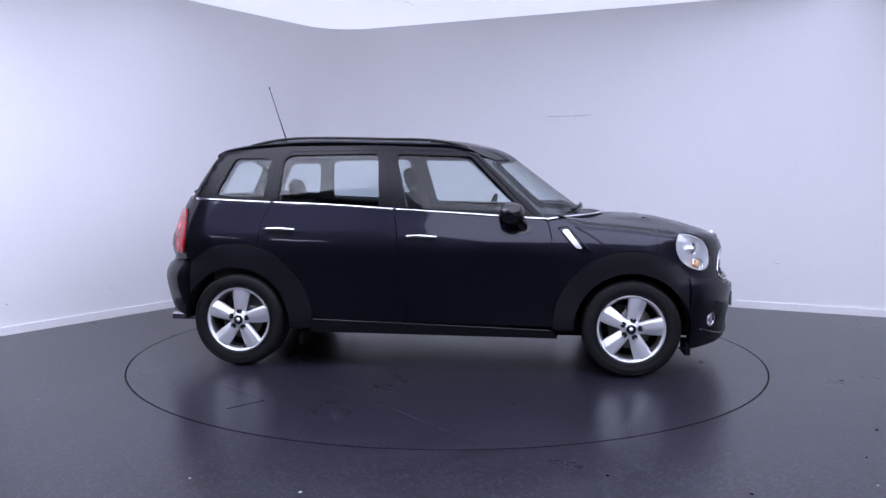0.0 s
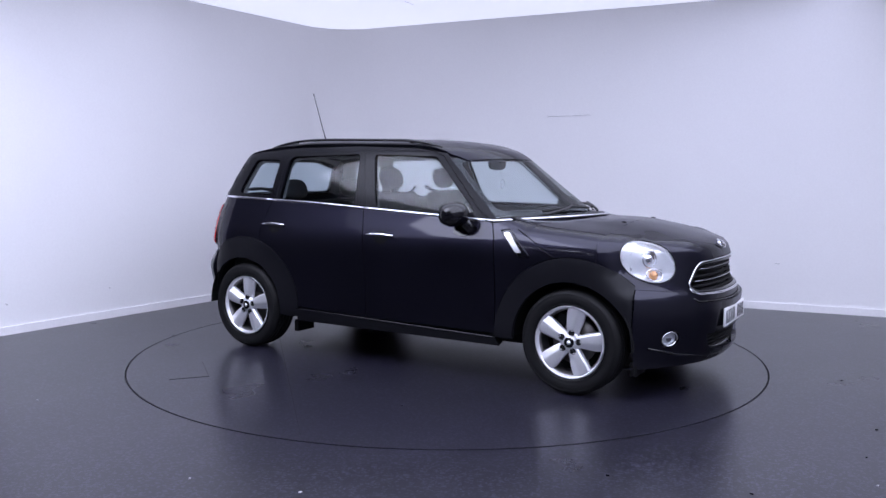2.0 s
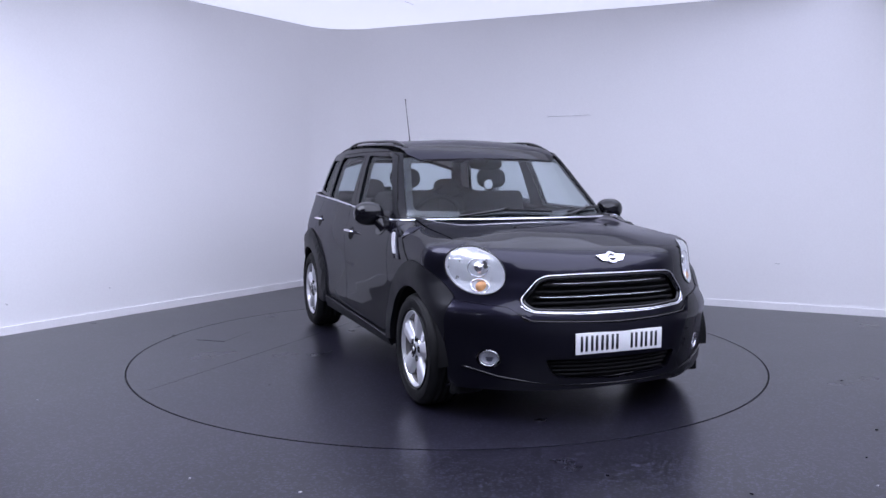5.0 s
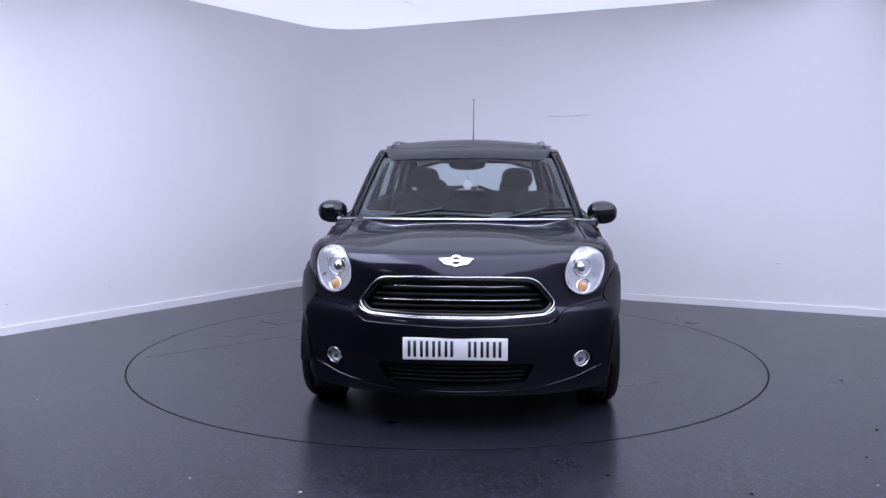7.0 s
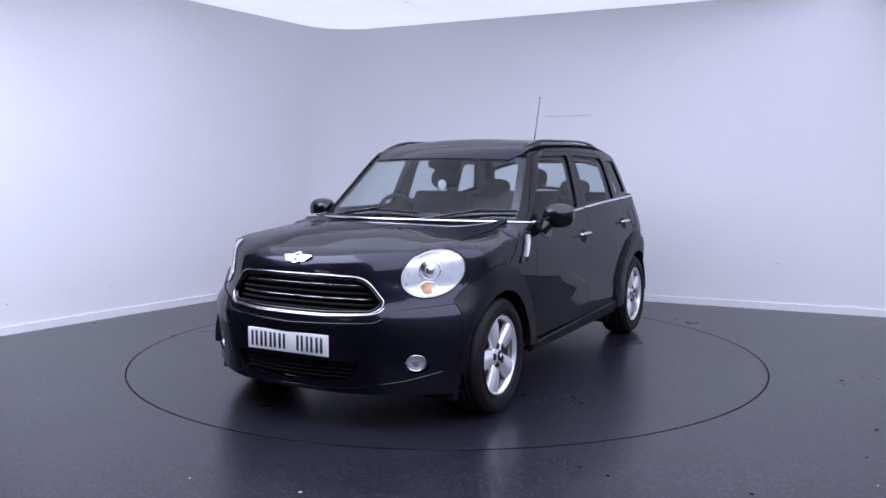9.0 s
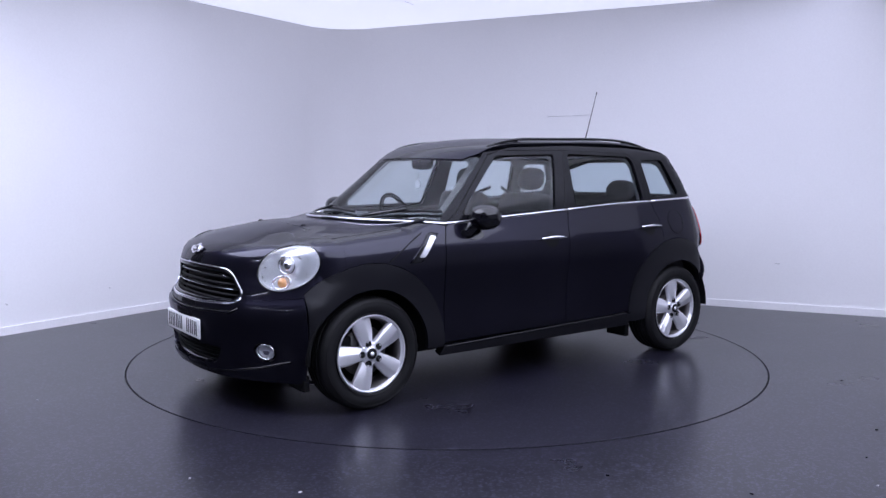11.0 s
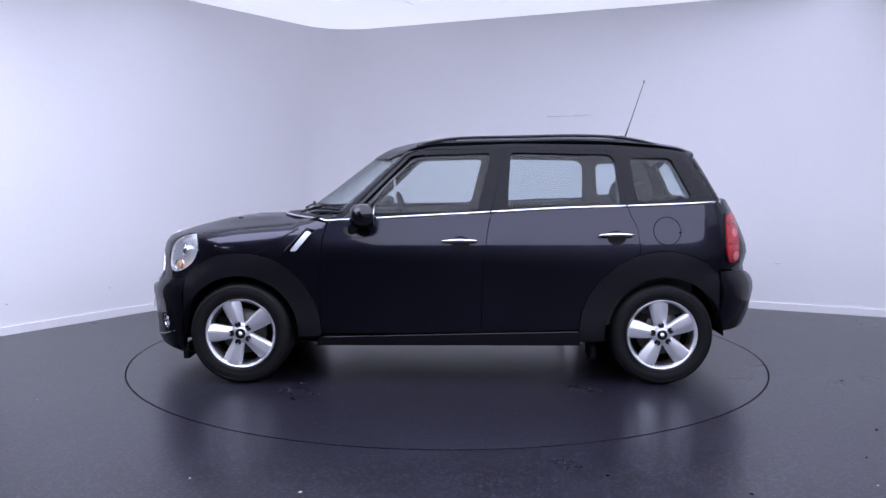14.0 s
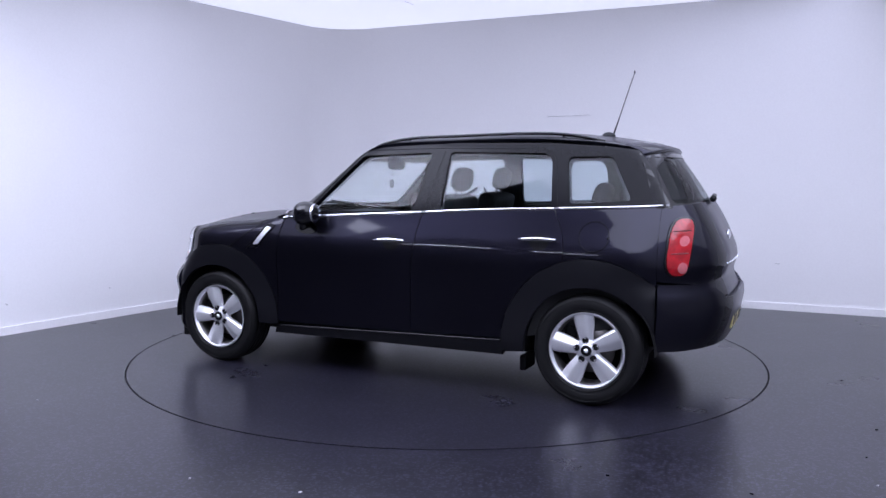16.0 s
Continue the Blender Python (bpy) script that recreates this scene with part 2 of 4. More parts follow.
def disc():
    bm = bmesh.new()
    r = R_TABLE - 0.004
    ring = lambda rr, z: [bm.verts.new((rr * math.cos(2 * math.pi * k / 160), rr * math.sin(2 * math.pi * k / 160), z)) for k in range(160)]
    a, b = ring(r, 0.0), ring(r, -0.045)
    bm.faces.new(a)
    bm.faces.new(b[::-1])
    for k in range(160):
        bm.faces.new((a[k], b[k], b[(k + 1) % 160], a[(k + 1) % 160]))
    d = new("turntable")
    tagged(d, "round dark vinyl turntable set flush in the floor", "turntable")
    part("platform", bm, M_DISC, d, smooth=False)
    edge = []
    for k in range(161):
        q = 2 * math.pi * k / 160
        edge.append((r - 0.006, q))
    rim = bmesh.new()
    r0 = [rim.verts.new(((r - 0.003) * math.cos(q), (r - 0.003) * math.sin(q), 0.0012)) for _, q in edge[:-1]]
    r1 = [rim.verts.new(((r + 0.001) * math.cos(q), (r + 0.001) * math.sin(q), 0.0006)) for _, q in edge[:-1]]
    for k in range(160):
        rim.faces.new((r0[k], r1[k], r1[(k + 1) % 160], r0[(k + 1) % 160]))
    part("edge_strip", rim, M_GAP, d, "thin black edge strip")

    def seam(a, b, w, m, name, label):
        a, b = Vector(a), Vector(b)
        n = (b - a).normalized()
        n = Vector((-n.y, n.x)) * w / 2
        bm = bmesh.new()
        vs = [bm.verts.new((p.x, p.y, 0.001)) for p in (a - n, b - n, b + n, a + n)]
        f = bm.faces.new(vs)
        g = bmesh.ops.extrude_face_region(bm, geom=[f])
        bmesh.ops.translate(bm, vec=(0, 0, -0.003), verts=[v for v in g["geom"] if isinstance(v, bmesh.types.BMVert)])
        bmesh.ops.recalc_face_normals(bm, faces=bm.faces)
        part(name, bm, m, d, label, smooth=False)
    seam((-1.5, -0.18), (0.42, -2.1), 0.005, M_SEAM, "seam", "faint welded vinyl seam")
    seam((-1.02, -1.695), (-0.873, -1.505), 0.011, M_GAP, "hatch_edge", "dark edge of a floor hatch")
    seam((-0.873, -1.505), (-1.215, -1.247), 0.006, M_SEAM, "hatch_edge", "dark edge of a floor hatch")
    return d


def fill_panels():
    """Unseen panels added as fill light, butting edge to edge, with a chamfered lower rim."""
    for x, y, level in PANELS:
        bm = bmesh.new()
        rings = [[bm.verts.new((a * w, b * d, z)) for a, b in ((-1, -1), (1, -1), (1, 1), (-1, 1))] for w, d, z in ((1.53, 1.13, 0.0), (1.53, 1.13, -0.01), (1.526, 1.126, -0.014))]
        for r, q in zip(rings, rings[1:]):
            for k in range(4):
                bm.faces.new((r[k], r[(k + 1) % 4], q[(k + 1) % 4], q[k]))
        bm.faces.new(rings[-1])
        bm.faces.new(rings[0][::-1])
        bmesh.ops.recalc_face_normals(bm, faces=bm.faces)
        e = part("ceiling_fill", bm, M_GLOWS[level], smooth=False)
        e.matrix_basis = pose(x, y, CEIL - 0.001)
        tagged(e, "large unseen glowing ceiling panel, added to light the studio", "ceiling light", "studio ceiling lights")


def tube_lights():
    """Slim fluorescent lights on the dark ceiling, whose streaks show in the paint."""
    for x, y, a in ((-5.3, -5.4, -50), (-4.3, -7.6, -50)):
        e = new("tube_light")
        e.matrix_basis = pose(x, y, CEIL, 0, 0, a)
        tagged(e, "slim white fluorescent tube light on the dark ceiling, switched on", "ceiling light", "workshop tube lights")
        part("housing", box(1.5, 0.12, 0.06, (0, 0, -0.03), 0.01), M_WHITE, e, smooth=False)
        part("tube", lathe([(0.0, -0.71), (0.019, -0.705), (0.019, 0.705), (0.0, 0.71)], "x", 14, (0, 0, -0.085)), M_TUBE, e, "glowing fluorescent tube")
        for q in (-0.71, 0.71):
            part("end_cap", box(0.03, 0.05, 0.06, (q, 0, -0.08), 0.006), M_WHITE, e, smooth=False)


def blemishes():
    """Small marks on walls, floor and ceiling."""
    def mark(name, pts, r, m, label, cat):
        tagged(part(name, tube(pts, r, 5), m), label, cat)
    mark("wall_scratch", [(1.056, 2.758, 1.891), (1.236, 2.675, 1.8905), (1.469, 2.566, 1.895)], 0.0025, M_SCUFF_CREASE, "thin pale grey scratch across the white wall", "scratch")
    mark("wall_scratch", [(3.129, 1.798, 0.448), (3.165, 1.781, 0.445)], 0.004, M_SCUFF_CREASE, "small grey scuff low on the white wall", "scuff")
    mark("wall_scratch", [(-3.528, 0.486, 0.252), (-3.519, 0.5, 0.241)], 0.005, M_SCUFF_CREASE, "small grey scuff above the skirting board", "scuff")
    mark("wall_scratch", [(-3.019, 1.271, 0.275), (-3.01, 1.285, 0.268)], 0.003, M_SCUFF_CREASE, "small grey scuff above the skirting board", "scuff")
    # grey line painted for the shade in a ceiling wrinkle
    mark("ceiling_crease", [(-0.41, 2.135, CEIL - 0.001), (-0.37, 2.21, CEIL - 0.001), (-0.335, 2.299, CEIL - 0.001)], 0.003, M_SCUFF_CREASE, "short crease in the white ceiling, its shade drawn as a grey line", "crease")
    rng = random.Random(4)
    for x, y in ((1.813, -2.658), (1.94, -2.313), (1.25, -2.75), (-1.1, -2.6), (-2.35, -1.4), (2.5, -0.9), (-0.6, -2.75), (0.7, -2.55), (2.2, -1.9)):
        b = ball(0.006 + 0.004 * rng.random(), 0.005, 0.003, (x, y, 0.002), 8, pose(0, 0, 0, 0, 0, rng.random() * 180))
        tagged(part("floor_speck", b, M_SCUFF_CREASE if rng.random() < 0.4 else M_GAP), "tiny speck of dirt lying on the floor", "speck")


M_SCUFF_CREASE = mat("grey_scuff_crease", (0.52, 0.51, 0.53), 0.7)
# glow of the added fill panels, strongest on the left
M_GLOWS = [glow("fill_glow", (0.73, 0.765, 0.985), k) for k in (1.0, 2.05, 4.4)]
M_TUBE = glow("fluorescent_tube", (0.75, 0.8, 1.0), 20.0)
room()
fill_panels()
tube_lights()
blemishes()
turntable = disc()


# ---- the car's surface ----
class Curve:
    """A smooth curve through a few (x, y) stations."""

    def __init__(self, *pts):
        p = sorted(pts)
        self.x, self.y = np.array([a for a, _ in p], float), np.array([b for _, b in p], float)
        h, d = np.diff(self.x), np.diff(self.y) / np.diff(self.x)
        m = np.zeros(len(p))
        m[1:-1] = (d[:-1] * h[1:] + d[1:] * h[:-1]) / (h[1:] + h[:-1])
        m[0], m[-1] = d[0], d[-1]
        self.m = m

    def __call__(self, v):
        v = np.asarray(v, float)
        c = np.clip(v, self.x[0], self.x[-1])
        i = np.clip(np.searchsorted(self.x, c, "right") - 1, 0, len(self.x) - 2)
        h = self.x[i + 1] - self.x[i]
        t = (c - self.x[i]) / h
        y = ((1 + 2 * t) * (1 - t) ** 2 * self.y[i] + t * (1 - t) ** 2 * h * self.m[i]
             + t * t * (3 - 2 * t) * self.y[i + 1] + t * t * (t - 1) * h * self.m[i + 1])
        return y + (v - c) * np.where(v > c, self.m[-1], self.m[0])


def smooth_min(ds, k):
    ds = np.array(np.broadcast_arrays(*ds))
    lo = ds.min(0)
    return lo - k * np.log(np.exp(-(ds - lo) / k).sum(0))


NOSE = Curve((0.08, 1.93), (0.18, 1.985), (0.3, 2.015), (0.45, 2.03), (0.56, 2.02), (0.64, 1.995), (0.74, 1.985), (0.82, 1.97), (0.9, 1.955), (1.1, 1.9))
TAIL = Curve((0.1, 1.72), (0.25, 1.9), (0.4, 1.985), (0.55, 1.995), (0.63, 1.985), (0.68, 1.96), (0.8, 1.98), (0.95, 1.93), (1.05, 1.88), (1.15, 1.82), (1.4, 1.7))
BONNET = Curve((2.1, 0.82), (1.93, 0.885), (1.81, 0.915), (1.6, 0.963), (1.4, 0.992), (1.2, 1.006), (1.02, 1.018), (0.85, 1.03), (0.75, 1.06), (0.6, 1.25), (0.3, 1.8), (-2.2, 1.8))
SIDE = Curve((0.2, 0.815), (0.3, 0.848), (0.38, 0.853), (0.48, 0.849), (0.6, 0.853), (0.72, 0.861), (0.81, 0.862), (0.875, 0.853), (0.94, 0.833), (1.0, 0.814), (1.1, 0.785), (1.3, 0.72))
SIDE_X = Curve((2.1, -0.02), (1.5, -0.005), (1.0, 0.0), (0.0, 0.0), (-1.0, 0.004), (-1.5, -0.01), (-2.1, -0.05))


CROWN = Curve((2.2, 0.09), (1.2, 0.09), (1.05, 0.08), (0.85, 0.02), (0.75, 0.0), (-2.2, 0.0))


def lower(x, y, z):
    a = np.abs(y)
    k = 0.024
    sweep = 0.6 + 0.13 * np.clip((np.asarray(z) - 0.6) / 0.14, 0, 1)
    return smooth_min((SIDE(z) + SIDE_X(x) - a, (NOSE(z) - sweep * a ** 2.5 - x) * 0.8,
                       (x + TAIL(z) - 0.72 * a ** 3.5) * 0.8, BONNET(x) - CROWN(x) * a * a + 0.014 * np.exp(-(a / 0.4) ** 6) * np.clip((x - 1.05) / 0.3, 0, 1) * np.clip((1.9 - x) / 0.3, 0, 1) - z), k) + 0.004


SCREEN = Curve((0.95, 1.1), (1.03, 1.02), (1.2, 0.795), (1.44, 0.475), (1.6, 0.24))
GATE = Curve((0.95, 1.92), (1.12, 1.83), (1.26, 1.74), (1.42, 1.625), (1.6, 1.48))
ROOF = Curve((0.75, 1.41), (0.45, 1.465), (0.19, 1.518), (-0.4, 1.551), (-1.2, 1.537), (-1.52, 1.485), (-1.75, 1.43))
CABIN = Curve((0.95, 0.795), (1.05, 0.772), (1.2, 0.728), (1.4, 0.658), (1.5, 0.614), (1.6, 0.565))
CABIN_X = Curve((1.2, -0.05), (0.6, -0.012), (0.0, 0.0), (-1.0, -0.004), (-1.5, -0.04), (-2.0, -0.12))


def upper(x, y, z):
    a = np.abs(y)
    return smooth_min((CABIN(z) + CABIN_X(x) - a, (SCREEN(z) - 0.66 * a ** 2.2 - x) * 0.6, (x + GATE(z) - 0.36 * a ** 2.2) * 0.8,
                       ROOF(x) - 0.12 * a * a - z), 0.016) + 0.003


RANGE = {"front": (0, 0.9, 2.5), "back": (0, -0.9, -2.6), "side": (1, 0.02, 1.3), "top": (2, 0.5, 1.4),
         "screen": (0, -0.6, 1.7), "gate": (0, -0.7, -2.4), "cabin": (1, 0.02, 1.3), "roof": (2, 1.0, 1.9)}


def around(end, hz):
    """The nose (end 1) or tail (end -1) met by level rays from an upright axis inside the car: angle and height."""
    hz = np.asarray(hz, float)
    c, sn = np.cos(hz[:, 0]) * end, np.sin(hz[:, 0])
    a, b = np.full(len(hz), 0.05), np.full(len(hz), 1.5)
    for _ in range(36):
        m = (a + b) / 2
        inside = lower(end * AXIS + m * c, m * sn, hz[:, 1]) > 0
        a, b = np.where(inside, m, a), np.where(inside, b, m)
    P = np.stack([end * AXIS + a * c, a * sn, hz[:, 1]], 1)
    return P, outward(lower, P)


AXIS = 1.2


def outward(F, P):
    g = np.zeros_like(P)
    for i in range(3):
        d = np.zeros(3)
        d[i] = 0.003
        g[:, i] = F(*(P + d).T) - F(*(P - d).T)
    return -g / np.maximum(np.linalg.norm(g, axis=1, keepdims=True), 1e-9)


def angled(view, loop):
    """A loop of (y, z), or of places, as angles and heights round the nose's or tail's axis."""
    end = 1 if view == "front" else -1
    dense = []
    n = len(loop)
    for i in range(n):
        p, q = loop[i], loop[(i + 1) % n]
        dense.append(p)
        if len(p) == 2 and len(q) == 2:
            k = int(math.hypot(q[0] - p[0], q[1] - p[1]) / 0.05)
            dense += [(p[0] + (q[0] - p[0]) * j / (k + 1), p[1] + (q[1] - p[1]) * j / (k + 1)) for j in range(1, k + 1)]
    flat = [p for p in dense if len(p) == 2]
    found = iter(onto(view, flat)[0] if flat else [])
    out = []
    for p in dense:
        x, y, z = p if len(p) == 3 else next(found)
        out.append((math.atan2(y, (x - end * AXIS) * end), z))
    return out


def onto(view, ab):
    """Carries points of a flat view (the two other axes) onto the body: places and outward normals."""
    F = upper if view in ("screen", "gate", "cabin", "roof") else lower
    axis, lo, hi = RANGE[view]
    ab = np.asarray(ab, float)
    P = np.zeros((len(ab), 3))
    o = [i for i in range(3) if i != axis]
    P[:, o[0]], P[:, o[1]] = ab[:, 0], ab[:, 1]
    a, b = np.full(len(ab), lo, float), np.full(len(ab), hi, float)
    for _ in range(36):
        m = (a + b) / 2
        P[:, axis] = m
        inside = F(P[:, 0], P[:, 1], P[:, 2]) > 0
        a, b = np.where(inside, m, a), np.where(inside, b, m)
    P[:, axis] = (a + b) / 2
    n = outward(F, P)
    return P, n


def fill(loops, step):
    """Triangles of a flat outline with holes, over an even grid of inner points."""
    from mathutils.geometry import delaunay_2d_cdt
    pts, edges = [], []
    for l in loops:
        k = len(pts)
        dense = []
        for i, p in enumerate(l):
            q = l[(i + 1) % len(l)]
            n = int(math.hypot(q[0] - p[0], q[1] - p[1]) / step)
            dense += [(p[0] + (q[0] - p[0]) * j / (n + 1), p[1] + (q[1] - p[1]) * j / (n + 1)) for j in range(n + 1)]
        pts += [Vector(p) for p in dense]
        edges += [(k + i, k + (i + 1) % len(dense)) for i in range(len(dense))]
    rim = np.array([p[:] for p in pts])
    lo, hi = rim.min(0), rim.max(0)
    nx, ny = max(1, int((hi[0] - lo[0]) / step)), max(1, int((hi[1] - lo[1]) / step))
    for i in range(nx):
        for j in range(ny):
            p = lo + (hi - lo) * ((i + 0.5) / nx, (j + 0.5) / ny)
            if np.hypot(*(rim - p).T).min() > step * 0.4:
                pts.append(Vector(p))
    vs, _, fs, _, _, _ = delaunay_2d_cdt(pts, edges, [], 0, 1e-6)
    mid = np.array([(vs[a] + vs[b] + vs[c])[:] for a, b, c in fs]) / 3
    inside = np.zeros(len(fs), bool)
    for l in loops:
        L = np.array([p[:2] for p in l], float)
        for (ax, ay), (bx, by) in zip(L, np.roll(L, -1, 0)):
            if ay != by:
                inside ^= ((ay > mid[:, 1]) != (by > mid[:, 1])) & (mid[:, 0] < (bx - ax) * (mid[:, 1] - ay) / (by - ay) + ax)
    fs = [f for f, k in zip(fs, inside) if k]
    used = sorted({i for f in fs for i in f})
    back = {k: n for n, k in enumerate(used)}
    faces = [[back[i] for i in f] for f in fs]
    count = {}
    for f in faces:
        for a, b in zip(f, f[1:] + f[:1]):
            count.setdefault((min(a, b), max(a, b)), []).append((a, b))
    border = [list(v[0]) for v in count.values() if len(v) == 1]
    return np.array([vs[i][:] for i in used]), faces, border


def shell(view, loops, step=0.06, off=0.0, rim=0.014):
    """A body panel: verts, faces, normals. off: metres proud, or a function of the places."""
    if view in ("front", "back"):
        pts, faces, border = fill([angled(view, l) for l in loops], step)
        P, n = around(1 if view == "front" else -1, pts)
    else:
        pts, faces, border = fill(loops, step)
        P, n = onto(view, pts)
    d = off(P) if callable(off) else off
    P = P + n * (d[:, None] if callable(off) else d)
    V, N, Fc = list(P), list(n), []
    for f in faces:
        q = np.cross(P[f[1]] - P[f[0]], P[f[2]] - P[f[0]])
        Fc.append(f if q @ n[f].sum(0) >= 0 else f[::-1])
    flipped = bool(faces) and Fc[0] != faces[0]
    if rim:
        for a, b in border:
            i = len(V)
            V += [P[a], P[b], P[b] - n[b] * rim, P[a] - n[a] * rim]
            m = np.cross(P[b] - P[a], n[a])
            m = m / max(np.linalg.norm(m), 1e-9) * (-1 if flipped else 1)
            N += [m] * 4
            Fc.append([i + 3, i + 2, i + 1, i] if not flipped else [i, i + 1, i + 2, i + 3])
    return np.array(V), Fc, np.array(N)


def joined(*shells):
    V, F, N, k = [], [], [], 0
    for v, f, n in shells:
        V += list(v)
        N += list(n)
        F += [[i + k for i in q] for q in f]
        k += len(v)
    return np.array(V), F, np.array(N)


def mirrored(s):
    v, f, n = s
    return v * [1, -1, 1], [q[::-1] for q in f], n * [1, -1, 1]


def panel(name, s, material, parent, label=""):
    return raw(name, s[0], s[1], material, parent, label, s[2])


def pair(name, s, material, parent, label=""):
    """The same panel on both sides of the car."""
    return [panel(name, s, material, parent, label), panel(name, mirrored(s), material, parent, label)]


def side_y(x, z):
    return float(onto("side", [(x, z)])[0][0][1])


def top_z(x, y):
    return float(onto("top", [(x, y)])[0][0][2])


def inset(loop, g):
    """A loop drawn in by g."""
    L = [Vector(p) for p in loop]
    n = len(L)
    area = sum(L[i].x * L[(i + 1) % n].y - L[(i + 1) % n].x * L[i].y for i in range(n))
    s = 1 if area > 0 else -1
    out = []
    for i in range(n):
        a, b = (L[i] - L[i - 1]).normalized(), (L[(i + 1) % n] - L[i]).normalized()
        m = Vector((-a.y - b.y, a.x + b.x)) * s
        m = m.normalized() / max(0.5, math.sqrt(max(0.01, (1 + a.dot(b)) / 2)))
        out.append(tuple(L[i] + m * g))
    return out


def arc(cx, cz, r, a0, a1, n=20):
    return [(cx + r * math.cos(math.radians(a0 + (a1 - a0) * k / n)), cz + r * math.sin(math.radians(a0 + (a1 - a0) * k / n))) for k in range(n + 1)]


def ellipse(cx, cz, rx, rz, tilt=0, n=40, power=2.0):
    out = []
    t = math.radians(tilt)
    for k in range(n):
        q = 2 * math.pi * k / n
        c, s = math.cos(q), math.sin(q)
        x, z = rx * math.copysign(abs(c) ** (2 / power), c), rz * math.copysign(abs(s) ** (2 / power), s)
        out.append((cx + x * math.cos(t) - z * math.sin(t), cz + x * math.sin(t) + z * math.cos(t)))
    return out


def rounded(loop, r, n=5):
    """A polygon with its corners rounded by r."""
    L = [Vector(p) for p in loop]
    out = []
    for i in range(len(L)):
        p, a, b = L[i], L[i - 1], L[(i + 1) % len(L)]
        ra = min(r, (a - p).length * 0.45, (b - p).length * 0.45)
        u, v = p + (a - p).normalized() * ra, p + (b - p).normalized() * ra
        for k in range(n + 1):
            t = k / n
            out.append(tuple(u * (1 - t) ** 2 + p * 2 * t * (1 - t) + v * t * t))
    return out


def trace(view, pts, off=0.0, step=0.04):
    """A line drawn on the body."""
    out = []
    for a, b in zip(pts, pts[1:]):
        n = max(1, int(math.hypot(b[0] - a[0], b[1] - a[1]) / step))
        out += [(a[0] + (b[0] - a[0]) * k / n, a[1] + (b[1] - a[1]) * k / n) for k in range(n)]
    out.append(pts[-1])
    P, n = onto(view, out)
    return P + n * off


# side-view stations of the shut lines
WF, WR, WZ, RO, RI, RO2 = 1.2975, -1.2975, 0.316, 0.50, 0.362, 0.515
SPLIT = [(-0.188, 0.325), (-0.19, 0.6), (-0.205, 0.8), (-0.222, 0.95), (-0.243, 1.056)]
BELT = Curve((0.86, 1.004), (0.62, 1.015), (0.34, 1.032), (-0.18, 1.06), (-0.69, 1.089), (-1.14, 1.104), (-1.62, 1.122))
SILL = Curve((0.84, 0.298), (-0.1, 0.318), (-0.92, 0.34))
GAP = 0.0022
car = new("car")
tagged(car, "black compact five-door crossover car with silver alloy wheels", "car")


def belt_line(x0, x1, n=8, dz=0.0):
    return [(x0 + (x1 - x0) * k / n, float(BELT(x0 + (x1 - x0) * k / n)) + dz) for k in range(n + 1)]


def lamp_loop(s, r, n=44, off=0.0, tall=1.0):
    """The round headlight opening: a circle carried along the lamp's own axis onto the nose."""
    d = Vector((0.72, 0.65 * s, 0.2)).normalized()
    u = Vector((-abs(d.y), s * d.x, 0)).normalized()
    v = d.cross(u)
    if v.z < 0:
        v = -v
    u, v = u * 0.94 + v * 0.34, v * 0.94 - u * 0.34
    c = np.array(onto("front", [(s * 0.668, 0.797)])[0][0]) + np.array(u) * 0.014
    q = np.array([c + (np.array(u) * 1.41 * math.cos(2 * math.pi * k / n) + np.array(v) * math.sin(2 * math.pi * k / n) * tall * 0.95) * r for k in range(n)])
    dn = np.array(d)
    a, b = np.full(n, -0.35), np.full(n, 0.35)
    for _ in range(36):
        m = (a + b) / 2
        inside = lower(*(q + m[:, None] * dn).T) > 0
        a, b = np.where(inside, m, a), np.where(inside, b, m)
    P = q + a[:, None] * dn
    P = P + outward(lower, P) * off
    return [tuple(p) for p in P]


def cowl_x(y):
    return 1.165 - 0.345 * (abs(y) / 0.69) ** 2


def flip(p):
    return (-p[0], p[1]) if len(p) == 2 else (p[0], -p[1], p[2])


